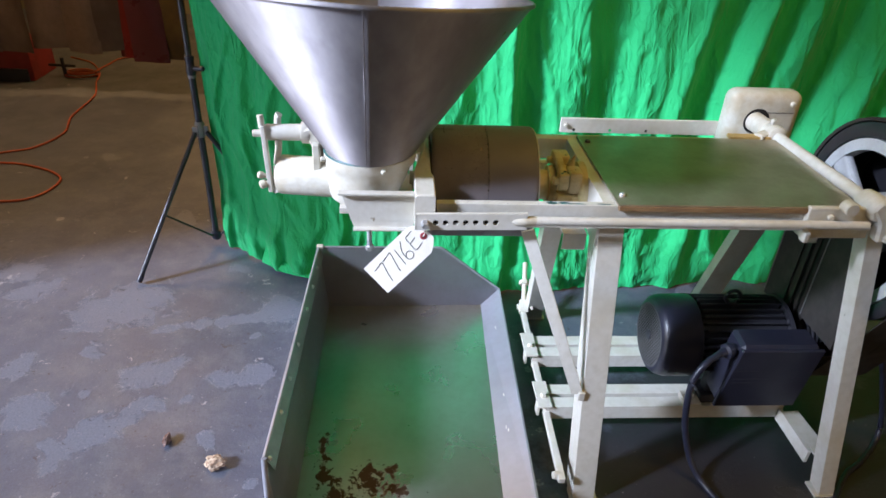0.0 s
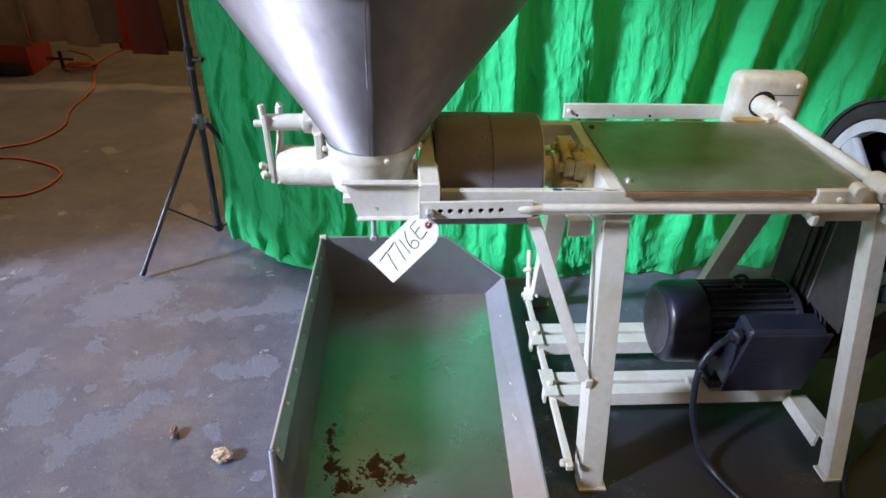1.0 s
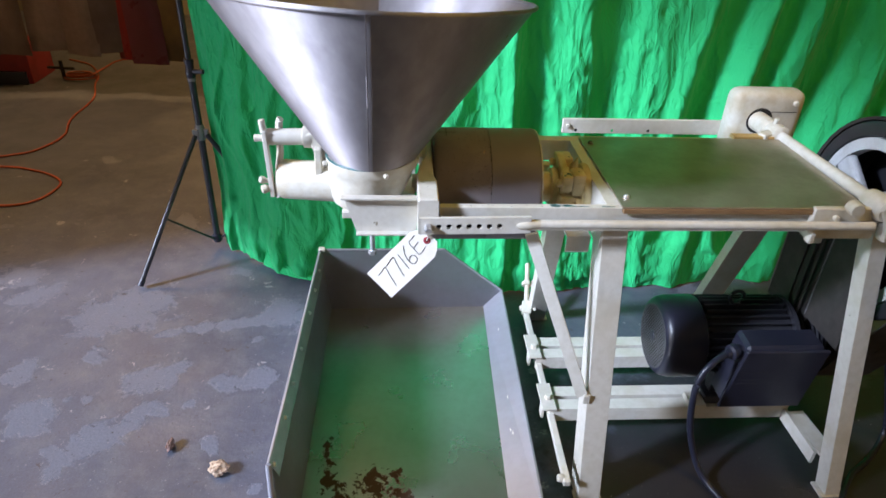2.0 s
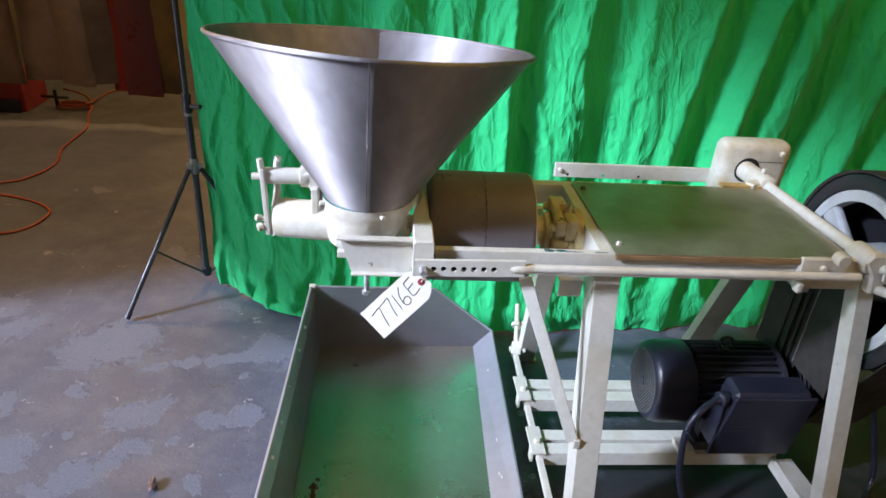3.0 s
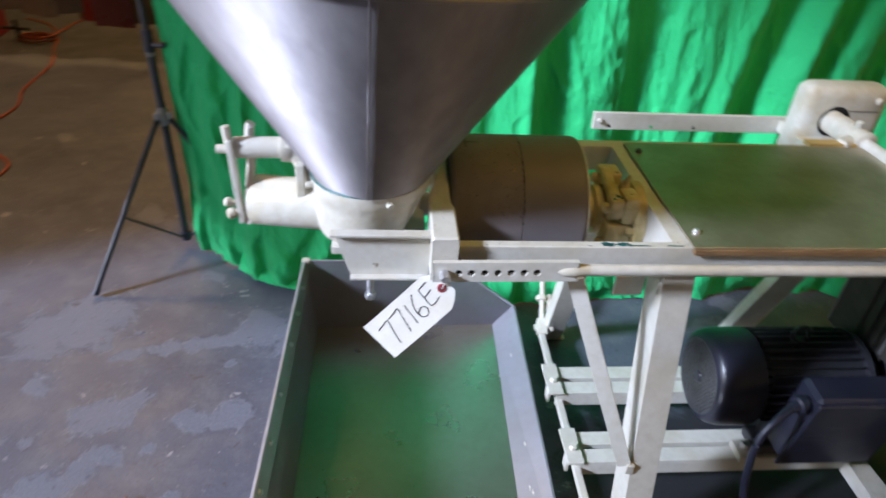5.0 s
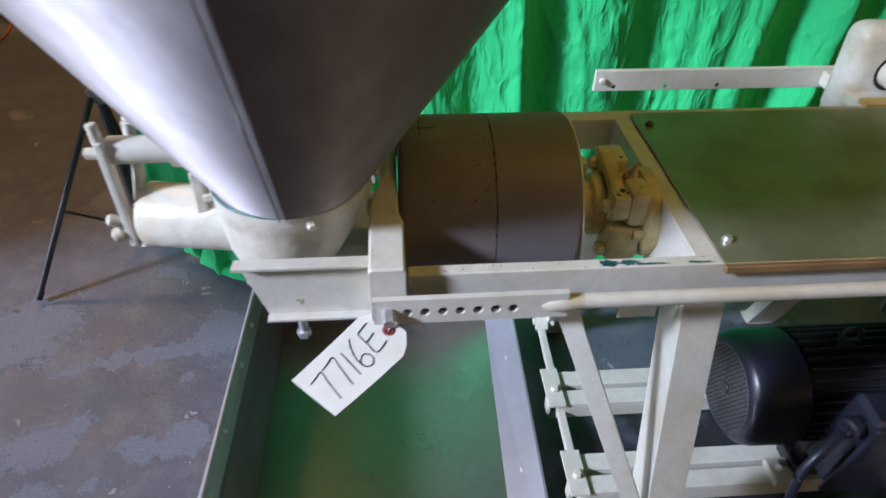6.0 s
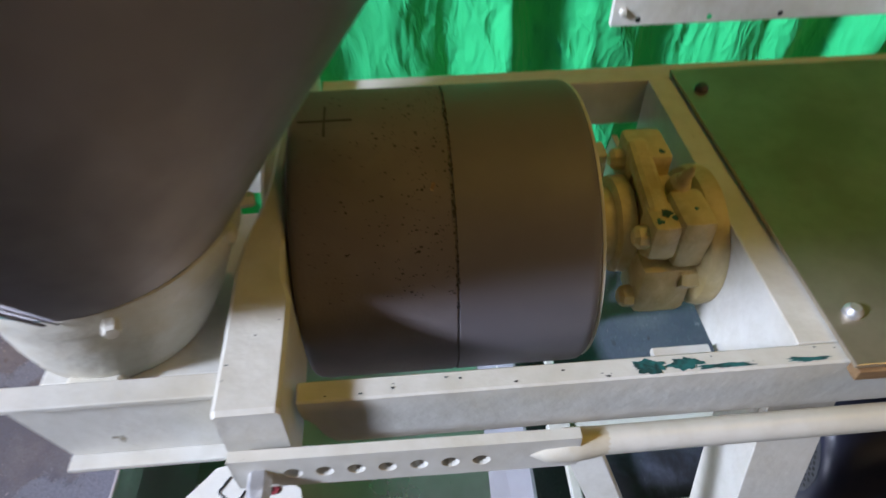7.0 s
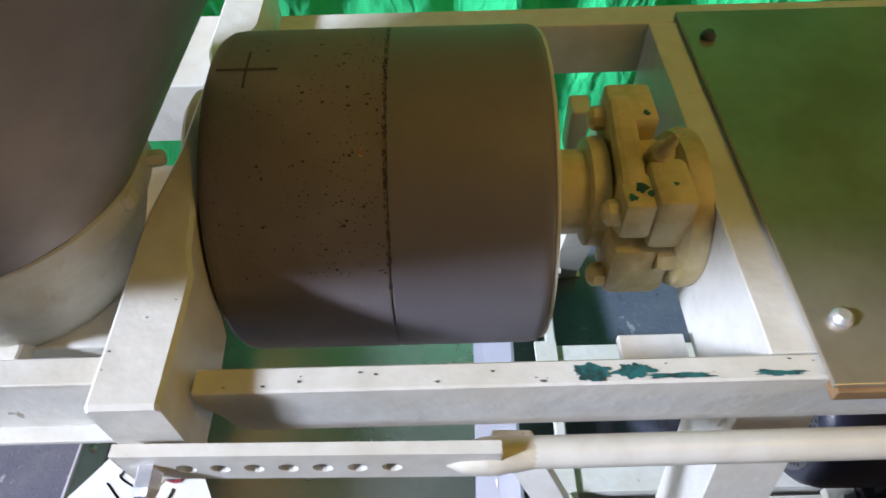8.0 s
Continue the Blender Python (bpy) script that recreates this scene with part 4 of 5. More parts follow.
for q in range(780):
    a, xx = rng.uniform(radians(20), radians(175)), rng.uniform(0.384, 0.5145)
    if rng.random() < 0.5:
        xx = max(0.388, 0.5150 - abs(rng.gauss(0, 0.035)))
    r = rng.uniform(0.0003, 0.0008) if q % 9 else rng.uniform(0.0008, 0.0016)
    c = Vector((xx, DY - 0.1422 * math.cos(a), DZ + 0.1422 * math.sin(a)))
    if q == 0:
        pits = bmesh.new()
    out = (c - Vector((xx, DY, DZ))).normalized()
    side, up = Vector((1, 0, 0)), out.cross(Vector((1, 0, 0)))
    pits.faces.new([pits.verts.new(c + out * 0.0003 + r * (side * math.cos(s * 0.9) * rng.uniform(0.5, 1.6) + up * math.sin(s * 0.9) * rng.uniform(0.5, 1.2))) for s in range(7)])
for q in range(170):
    a, xx, r = rng.uniform(radians(15), radians(178)), 0.5165 + rng.uniform(-0.0016, 0.0012), rng.uniform(0.0004, 0.0013)
    c = Vector((xx, DY - 0.1423 * math.cos(a), DZ + 0.1423 * math.sin(a)))
    out = (c - Vector((xx, DY, DZ))).normalized()
    side, up = Vector((1, 0, 0)), out.cross(Vector((1, 0, 0)))
    pits.faces.new([pits.verts.new(c + out * 0.0003 + r * (side * math.cos(s * 0.9) * rng.uniform(0.4, 1.0) + up * math.sin(s * 0.9) * rng.uniform(0.8, 2.6))) for s in range(7)])
tagged(part("drum_pitting", pits, BELT, drum, "dark pits in the coating"), kind="stuff")
mark = bmesh.new()
for a0, a1, xa, xb in ((radians(79), radians(96), 0.4115, 0.4135), (radians(86.2), radians(87.4), 0.390, 0.436)):
    rows = [[(xx, DY - 0.1424 * math.cos(a0 + (a1 - a0) * t / 6), DZ + 0.1424 * math.sin(a0 + (a1 - a0) * t / 6)) for xx in (xa, xb)] for t in range(7)]
    sheet(rows, 0, mark)
part("scribed_cross", mark, BELT, drum, "dark cross scratched into the coating")
a = radians(56)
part("straw_crumb", bar((0.499, DY - 0.1428 * math.cos(a), DZ + 0.1428 * math.sin(a)), (0.5012, DY - 0.1428 * math.cos(a + 0.05), DZ + 0.1428 * math.sin(a + 0.05)), 0.003, 0.0015, 0.0004), SHELL, drum, "pale crumb")
part("drum_shaft", rod((0.33, DY, DZ), (1.36, DY, DZ), 0.024), CREAM, machine, smooth=True)

# right pillow bearing
bearing = part("drum_bearing", turned((0.703, DY - 0.008, DZ - 0.004), (0.760, DY - 0.008, DZ - 0.004), [(0, 0.046), (0.005, 0.055), (0.020, 0.058), (0.040, 0.058), (0.048, 0.052), (0.052, 0.050)], 36), BEARING_PAINT, machine, smooth=True)
part("shaft_collar", turned((0.640, DY, DZ), (0.704, DY, DZ), [(0, 0.037), (0.003, 0.039), (0.044, 0.039), (0.046, 0.050), (0.060, 0.051), (0.063, 0.047)], 36), BEARING_PAINT, bearing, smooth=True)
part("bearing_flange", turned((0.752, 1.604, 0.806), (0.7725, 1.604, 0.806), [(0, 0.060), (0.004, 0.069), (0.012, 0.072), (0.0205, 0.071)], 40), BEARING_PAINT, bearing, smooth=True)
part("bearing_lug", box(0.703, 0.744, 1.640, 1.690, 0.826, 0.880, 0.005, segments=2), BEARING_PAINT, bearing, smooth=True)
part("bearing_rib", bar((0.712, 1.575, 0.858), (0.714, 1.672, 0.874), 0.022, 0.020, 0.006), BEARING_PAINT, bearing)
part("front_lug", box(0.700, 0.728, 1.552, 1.590, 0.826, 0.867, 0.005, segments=2), BEARING_PAINT, bearing, smooth=True)
part("side_boss", box(0.724, 0.758, 1.548, 1.602, 0.815, 0.874, 0.008, segments=2), BEARING_PAINT, bearing, smooth=True)
part("lower_boss", box(0.698, 0.753, 1.547, 1.600, 0.750, 0.815, 0.010, segments=2), BEARING_PAINT, bearing, smooth=True)
part("grease_nipple", turned((0.736, 1.606, 0.868), (0.742, 1.592, 0.910), [(0, 0.011), (0.010, 0.0105), (0.013, 0.007), (0.016, 0.0078), (0.019, 0.0055), (0.027, 0.005), (0.031, 0.003), (0.036, 0.002)], 16), BEARING_PAINT, bearing, smooth=True)
for xx, yy, zz in ((0.703, 1.668, 0.858), (0.701, 1.566, 0.845), (0.699, 1.560, 0.768)):
    part("bearing_bolt", turned((xx, yy, zz), (xx - 0.014, yy, zz), [(0, 0.0115), (0.010, 0.011), (0.014, 0.007)], 8), BEARING_PAINT, bearing)
part("flange_bolt", hexhead((0.753, 1.552, 0.800), (0.736, 1.551, 0.801), 0.012), BEARING_PAINT, bearing)
part("shaft_stop", box(0.684, 0.704, 1.708, 1.735, 0.772, 0.832, 0.003), CREAM, bearing)
bearing.location = (0, -0.004, -0.005)
chips = random.Random(77)
for cx, cy, cz, r in ((0.716, 1.572, 0.8678, 0.0055), (0.722, 1.566, 0.8676, 0.003), (0.707, 1.562, 0.8672, 0.0035), (0.711, 1.655, 0.8805, 0.0022), (0.733, 1.648, 0.8805, 0.003), (0.741, 1.569, 0.8745, 0.0022)):
    own = bmesh.new()
    own.faces.new([own.verts.new((cx + r * math.cos(a) * chips.uniform(0.6, 1.5), cy + r * math.sin(a) * chips.uniform(0.6, 1.4), cz)) for a in [2 * math.pi * q / 14 for q in range(14)]])
    part("paint_chip", own, TEAL, bearing, "chip down to teal under-paint")

# neck, hopper
NX, NY = 0.235, 1.545
def neck_tub():
    """A cast tub, upright towards the filling tube and drawn in below towards the drum."""
    rows = []
    for h, cx, r in ((0.806, 0.218, 0.074), (0.809, 0.218, 0.079), (0.822, 0.2195, 0.0845), (0.845, 0.224, 0.0915), (0.870, 0.2285, 0.0975), (0.895, 0.2325, 0.1020), (0.902, 0.2345, 0.1070), (0.924, 0.2355, 0.1085), (0.927, 0.2355, 0.1060), (0.927, 0.2355, 0.060)):
        rows.append([(cx + r * math.cos(2 * math.pi * k / 64), NY + r * math.sin(2 * math.pi * k / 64), h) for k in range(64)])
    return sheet(rows, 0, wrap=True)


neck = part("hopper_neck", neck_tub(), CREAM_CAST, machine, smooth=True)
part("neck_foot", box(0.196, 0.240, 1.448, 1.474, 0.806, 0.822, 0.003), CREAM_CAST, neck)
for ang in (-72, 10, 120, 200):
    c, s = math.cos(radians(ang)), math.sin(radians(ang))
    part("neck_bolt", hexhead((NX + 0.107 * c, NY + 0.107 * s, 0.912), (NX + 0.119 * c, NY + 0.119 * s, 0.912), 0.0065), CREAM_CAST, neck)
part("neck_lug", box(0.331, 0.3445, 1.513, 1.528, 0.910, 0.9245, 0.004), CREAM_CAST, neck)


def hopper_ring(s, grow=0.0, n=96):
    """The hopper's loop at s from its foot (0) to its rim (1)."""
    out = []
    for q in range(n):
        a = 2 * math.pi * q / n - math.pi / 2
        c, d = math.cos(a), math.sin(a)
        rx = 0.1035 + ((0.334 if c > 0 else 0.3515) - 0.1035) * s + grow
        ry = 0.1035 + ((0.283 if d < 0 else 0.266) - 0.1035) * s + grow
        # a slight peak where the two sheets meet at the seams
        peak = 1 + (0.05 + 0.13 * s) * max(0.0, 1 - abs(math.remainder(a + math.pi / 2, math.pi)) / 0.8)
        x, y = NX + 0.003 + 0.011 * s + rx * c * peak, NY + ry * d * peak
        z = 0.924 + (1.273 - 0.924) * s + s * (0.103 * (NY - y) - 0.034 * (x - NX))
        out.append((x, y, z))
    return out


hopper = part("hopper", sheet([hopper_ring(s / 8) for s in range(9)], 0.002, wrap=True), HOPPER_STEEL, machine, "brushed stainless steel cone hopper", smooth=True, angle=7)
rim = hopper_ring(1.0)
wire = bmesh.new()
rings = []
for q in range(len(rim)):
    p, way = Vector(rim[q]), (Vector(rim[(q + 1) % len(rim)]) - Vector(rim[q - 1])).normalized()
    side = way.cross(Vector((0, 0, 1))).normalized()
    up = side.cross(way)
    rings.append([wire.verts.new(p + 0.0045 * (side * math.cos(2 * math.pi * s / 10) + up * math.sin(2 * math.pi * s / 10))) for s in range(10)])
for q in range(len(rings)):
    a, b = rings[q], rings[(q + 1) % len(rings)]
    for s in range(10):
        wire.faces.new((a[s], a[(s + 1) % 10], b[(s + 1) % 10], b[s]))
bmesh.ops.recalc_face_normals(wire, faces=wire.faces[:])
part("rolled_rim", wire, HOPPER_STEEL, hopper, smooth=True)
for idx in (0, 48):
    lo, hi = Vector(hopper_ring(0.0, 0.001)[idx]), Vector(hopper_ring(1.0, 0.001)[idx])
    for dx, r in ((-0.0065, 0.0014), (0.0025, 0.0008)):
        part("seam_bead", rod(lo + Vector((dx, -0.0018, 0)), hi + Vector((dx, -0.0018, 0)), r, 8), HOPPER_STEEL, hopper, smooth=True)
part("seal_bead", turned((NX, NY, 0.920), (NX, NY, 0.930), [(0, 0.106), (0.004, 0.1085), (0.008, 0.106)], 64, caps=False), TEAL, hopper, "teal paint line", smooth=True)

# filling tube and its clamp at the end of the machine
tube = part("filling_tube", turned((0.012, 1.585, 0.836), (0.15, 1.56, 0.84), [(0, 0.040), (0.003, 0.046), (0.008, 0.048), (0.14, 0.048)], 40), CREAM_CAST, machine, smooth=True)
part("upper_arm", turned((-0.012, 1.580, 0.946), (0.095, 1.58, 0.948), [(0, 0.0165), (0.003, 0.0195), (0.084, 0.0195), (0.086, 0.026), (0.104, 0.027), (0.108, 0.024)], 28), CREAM, machine, smooth=True)
part("arm_bracket", prism([(0.078, 0.962), (0.118, 0.972), (0.150, 0.925), (0.150, 0.885), (0.128, 0.878), (0.105, 0.905)], "y", 1.555, 1.592, 0.004), CREAM_CAST, machine)
part("bracket_ear", box(0.101, 0.118, 1.532, 1.553, 0.868, 0.935, 0.003), CREAM_CAST, machine)
strap = part("clamp_strap", bar((-0.014, 1.566, 0.968), (-0.006, 1.556, 0.804), 0.020, 0.011, 0.002, (1, 0, 0)), CREAM, machine)
part("strap_pin", rod((-0.040, 1.572, 0.946), (0.0, 1.575, 0.946), 0.0085), CREAM_CAST, strap, smooth=True)
part("strap_tip", rod((-0.016, 1.567, 0.96), (-0.019, 1.570, 0.992), 0.0075), CREAM_CAST, strap, smooth=True)
part("wing_nut", turned((-0.036, 1.555, 0.848), (-0.008, 1.56, 0.84), [(0, 0.005), (0.004, 0.009), (0.012, 0.009), (0.016, 0.006), (0.029, 0.006)], 14), CREAM_CAST, strap, smooth=True)
part("wing_nut", turned((-0.032, 1.550, 0.822), (-0.006, 1.557, 0.828), [(0, 0.006), (0.004, 0.011), (0.014, 0.011), (0.018, 0.007), (0.026, 0.007)], 14), CREAM_CAST, strap, smooth=True)
part("curved_lever", hose([(0.020, 1.60, 0.985), (0.016, 1.60, 0.975), (0.014, 1.598, 0.94), (0.014, 1.59, 0.905), (0.008, 1.578, 0.86), (0.006, 1.565, 0.825), (0.008, 1.555, 0.80)], 0.0085), CREAM, machine, smooth=True)
stud = part("levelling_stud", rod((0.235, 1.455, 0.70), (0.235, 1.455, 0.79), 0.0062), BRIGHT, machine, "zinc threaded stud", smooth=True)
part("stud_head", hexhead((0.235, 1.455, 0.712), (0.235, 1.455, 0.699), 0.0105), BRIGHT, stud)

# table plate
table = part("table_plate", box(0.802, 1.386, 1.393, 1.815, 0.858, 0.8625, 0.001), PLATE_STEEL, machine, "worn steel table plate")
part("plate_edge_strip", box(0.805, 1.252, 1.390, 1.402, 0.8465, 0.8578, 0.001), BRONZE, table, "brown edging strip")
for xx, yy in ((0.824, 1.441), (0.822, 1.768)):
    part("plate_bolt", turned((xx, yy, 0.8625), (xx, yy, 0.872), [(0, 0.0076), (0.004, 0.0076), (0.0075, 0.0045)], 12), GRILLE if yy > 1.6 else BRIGHT, table, "round-head bolt", smooth=True)

# end block, knuckle and cross tube
block = part("end_block", box(1.252, 1.415, 1.385, 1.4015, 0.784, 0.865, 0.004), CREAM_CAST, machine)
part("block_shelf", box(1.246, 1.260, 1.362, 1.3855, 0.784, 0.810, 0.003), CREAM_CAST, block)
part("round_lug", rod((1.338, 1.362, 0.870), (1.338, 1.392, 0.870), 0.016), CREAM_CAST, block, smooth=True)
part("block_pin", rod((1.306, 1.388, 0.842), (1.306, 1.376, 0.842), 0.007), CREAM_CAST, block, smooth=True)
knuckle = part("knuckle", turned((1.416, 1.448, 0.864), (1.418, 1.370, 0.860), [(0, 0.020), (0.006, 0.026), (0.03, 0.030), (0.055, 0.031), (0.072, 0.027), (0.078, 0.022)], 28), CREAM_CAST, machine, smooth=True)
part("knuckle_arm", prism([(1.392, 0.868), (1.406, 0.890), (1.438, 0.890), (1.462, 0.866), (1.468, 0.818), (1.448, 0.782), (1.428, 0.782), (1.420, 0.830)], "y", 1.366, 1.398, 0.006), CREAM_CAST, knuckle)
for xx, zz in ((1.449, 0.852), (1.458, 0.796)):
    part("knuckle_pin", rod((xx - 0.01, 1.372, zz), (xx + 0.03, 1.322, zz + 0.003), 0.0125), CREAM_CAST, knuckle, smooth=True)
part("knuckle_plate", prism([(1.430, 0.890), (1.473, 0.882), (1.492, 0.842), (1.474, 0.808), (1.442, 0.826)], "y", 1.352, 1.360, 0.001), CREAM_CAST, knuckle)
cross = part("cross_tube", rod((1.409, 1.44, 0.868), (1.394, 1.93, 0.864), 0.0155), CREAM, machine, smooth=True)
part("tube_hub", turned((1.397, 1.825, 0.865), (1.393, 1.965, 0.863), [(0, 0.024), (0.004, 0.029), (0.03, 0.029), (0.034, 0.024), (0.06, 0.024), (0.064, 0.029), (0.14, 0.029)], 28), CREAM_CAST, cross, smooth=True)
part("hub_lug", bar((1.338, 1.83, 0.862), (1.378, 1.85, 0.866), 0.03, 0.022, 0.005), CREAM_CAST, cross)
part("hub_set_screw", hexhead((1.395, 1.87, 0.890), (1.395, 1.868, 0.905), 0.008), CREAM_CAST, cross)
part("wood_shim", box(1.255, 1.375, 1.822, 1.850, 0.856, 0.866, 0.001), WOOD, machine, "ochre wooden shim")

gear = bmesh.new()
box(1.312, 1.538, 1.968, 2.050, 0.74, 0.951, 0.030, gear, 4)
housing = part("gear_housing", gear, CREAM_CAST, machine, smooth=True)
part("housing_lid_seam", box(1.43, 1.510, 1.9672, 2.02, 0.889, 0.8908, 0), GAP_SHADE, housing)
part("housing_opening", rod((1.400, 1.9665, 0.862), (1.400, 1.970, 0.862), 0.040, 28, bevel=0.0005), GAP_SHADE, housing, smooth=True)
part("housing_boss", turned((1.500, 1.958, 0.918), (1.500, 1.974, 0.918), [(0, 0.006), (0.004, 0.009), (0.016, 0.009)], 18), CREAM_CAST, housing, smooth=True)
part("housing_bracket", box(1.32, 1.50, 1.836, 2.04, 0.795, 0.818, 0.003), CREAM_CAST, housing)
part("rail_bracket", box(1.39, 1.425, 2.04, 2.1655, 0.745, 0.780, 0.003), CREAM_CAST, housing)
back_rail = part("guide_rail", box(0.845, 1.43, 2.166, 2.178, 0.737, 0.787, 0.0015), CREAM, machine)
part("rail_screw", hexhead((0.862, 2.166, 0.764), (0.862, 2.158, 0.764), 0.007), CREAM_CAST, back_rail)
for xx in (0.891, 1.015, 1.14):
    part("rail_hole", rod((xx, 2.1655, 0.748), (xx, 2.1658, 0.748), 0.0048, 14, bevel=0.0001), GREEN if xx < 1.1 and xx > 0.95 else GAP_SHADE, back_rail)

# flywheel with its belts
WX0, WX1, WY, WZ, WR = 1.518, 1.692, 1.562, 0.735, 0.262
wheel = part("flywheel", turned((WX0, WY, WZ), (WX1, WY, WZ), [(0.010, WR - 0.040), (0.003, WR - 0.036), (0.0, WR - 0.012), (0.006, WR), (0.168, WR), (0.174, WR - 0.03), (0.160, WR - 0.040), (0.010, WR - 0.040)], 72, caps=False), BLACK, machine, "black flywheel rim", smooth=True)
part("wheel_ring", turned((WX0 + 0.003, WY, WZ), (WX1, WY, WZ), [(0, WR - 0.072), (0.0, WR - 0.042), (0.03, WR - 0.041), (0.03, WR - 0.074), (0, WR - 0.072)], 64, caps=False), WHITE_RIM, wheel, "grey white painted inner ring", smooth=True)
part("wheel_web", turned((WX1 - 0.040, WY, WZ), (WX1, WY, WZ), [(0, 0.0), (0.0005, WR - 0.0415), (0.008, WR - 0.0415), (0.0085, 0.0)], 64, caps=False), BLACK, wheel, "dark wheel web")
part("wheel_axle", rod((1.36, WY, WZ), (WX1, WY, WZ), 0.02), CREAM, wheel, smooth=True)
part("axle_bearing", box(1.366, 1.396, WY - 0.05, WY + 0.05, WZ - 0.04, 0.80, 0.004), CREAM_CAST, machine)
part("wheel_hub", turned((WX0 - 0.02, WY, WZ), (WX1, WY, WZ), [(0, 0.034), (0.004, 0.048), (0.03, 0.062), (0.07, 0.078), (0.12, 0.082)], 32), WHITE_RIM, wheel, smooth=True)
for ang in (35, 155, 275):
    c, s = math.cos(radians(ang)), math.sin(radians(ang))
    part("spoke", bar((WX0 + 0.018, WY + 0.03 * c, WZ + 0.03 * s), (WX0 + 0.018, WY + (WR - 0.06) * c, WZ + (WR - 0.06) * s), 0.060, 0.026, 0.009, (1, 0, 0)), WHITE_RIM, wheel)
PZ, PR = 0.30, 0.072
for q in range(2):
    x0 = 1.522 + 0.086 * q
    own = bmesh.new()
    rows = []
    d = WZ - PZ
    tilt = math.asin((WR - PR) / d)
    arc = [(WY + (WR + 0.004) * math.cos(a), WZ + (WR + 0.004) * math.sin(a)) for a in [(-tilt) + (math.pi + 2 * tilt) * s / 24 for s in range(25)]]
    arc += [(WY + (PR + 0.004) * math.cos(a), PZ + (PR + 0.004) * math.sin(a)) for a in [math.pi + tilt + (math.pi - 2 * tilt) * s / 16 for s in range(17)]]
    for grow, xa in ((0.0, x0), (0.006, x0 - 0.003), (0.006, x0 + 0.081), (0.0, x0 + 0.078)):
        cy, cz = WY, (WZ + PZ) / 2
        rows.append([(xa, u + grow * (u - cy) / 0.2, v + grow * (v - cz) / 0.4) for u, v in arc])
    rows.append(rows[0])
    sheet(rows, 0, own, wrap=True)
    part("drive_belt", own, BELT, machine, "wide black flat drive belt", smooth=True)

# added dark sheets beside the belts; they hide the wheel's lower ring
for y0, y1, z0, z1 in ((1.695, 1.798, 0.345, 0.79), (1.44, 1.602, 0.395, 0.79)):
    screen_sheet = part("belt_guard", box(1.500, 1.503, y0, y1, z0, z1, 0.0008), BELT, machine, "dark brown sheet hiding the wheel, with worn edges")
    part("worn_edge", rod((1.4995, y1, z0 + 0.004), (1.4995, y1, z1 - 0.004), 0.0022, 8), GREY_PLASTIC, screen_sheet)
part("belt_guard", box(1.5055, 1.508, 1.597, 1.700, 0.37, 0.788, 0.0006), BELT, machine, "dark inner sheet hiding the wheel")
part("guard_post", box(1.494, 1.500, 1.655, 1.668, 0.36, 0.79, 0.001), BELT, machine)
part("guard_post", box(1.494, 1.500, 1.625, 1.634, 0.38, 0.79, 0.001), BELT, machine)
part("guard_bracket", box(1.40, 1.506, 1.45, 1.80, 0.786, 0.794, 0.001), BELT, machine)
part("hanging_cable", hose([(1.700, 1.53, 0.50), (1.702, 1.515, 0.40), (1.765, 1.50, 0.22), (1.812, 1.49, 0.08), (1.800, 1.46, 0.014), (1.70, 1.38, 0.010), (1.615, 1.324, 0.010), (1.52, 1.20, 0.010), (1.5, 1.0, 0.010)], 0.0085), BLACK_DULL, machine, smooth=True)

# ---- electric motor on the rails ----
motor = thing("electric_motor", "black finned electric motor bolted on cream rails", "electric motor")
MY, MZ = 1.64, 0.292
shell_ = [(0.0, 0.070), (0.001, 0.100), (0.006, 0.112), (0.016, 0.120), (0.034, 0.125), (0.115, 0.126), (0.118, 0.123)]
cover = part("fan_cover", turned((1.073, MY, MZ), (1.2, MY, MZ), shell_, 64), BLACK_DULL, motor, smooth=True)
grille = bmesh.new()
for iy in range(-10, 11):
    for iz in range(-12, 13):
        yy, zz = 0.0100 * (iy + 0.5 * (iz % 2)), 0.0088 * iz
        if 0.019 < math.hypot(yy, zz) < 0.094:
            grille.faces.new([grille.verts.new((1.0722, MY + yy + 0.0034 * math.cos(s * math.pi / 3), MZ + zz + 0.0034 * math.sin(s * math.pi / 3))) for s in range(6)])
part("grille_plate", turned((1.0726, MY, MZ), (1.074, MY, MZ), [(0, 0.0), (0.0001, 0.0985), (0.0012, 0.0985)], 48, caps=False), GRILLE, cover, "pierced grey grille plate")
tagged(part("fan_grille", grille, GAP_SHADE, cover, "pierced round grille"), kind="stuff")
part("grille_hub", rod((1.070, MY, MZ), (1.075, MY, MZ), 0.016), BLACK_DULL, cover, smooth=True)
part("motor_body", turned((1.192, MY, MZ), (1.46, MY, MZ), [(0, 0.100), (0.004, 0.106), (0.262, 0.106), (0.268, 0.098)], 48), BLACK, motor, smooth=True)
for q in range(22):
    ang = radians(-20 + 220 * q / 21)
    c, s = math.cos(ang), math.sin(ang)
    part("cooling_fin", bar((1.20, MY + 0.114 * c, MZ + 0.114 * s), (1.445, MY + 0.114 * c, MZ + 0.114 * s), 0.0045, 0.022, 0.001, (0, c, s)), BLACK, motor)
part("end_bell", turned((1.455, MY, MZ), (1.50, MY, MZ), [(0, 0.122), (0.012, 0.124), (0.022, 0.112), (0.034, 0.065), (0.045, 0.05)], 48), BLACK, motor, smooth=True)
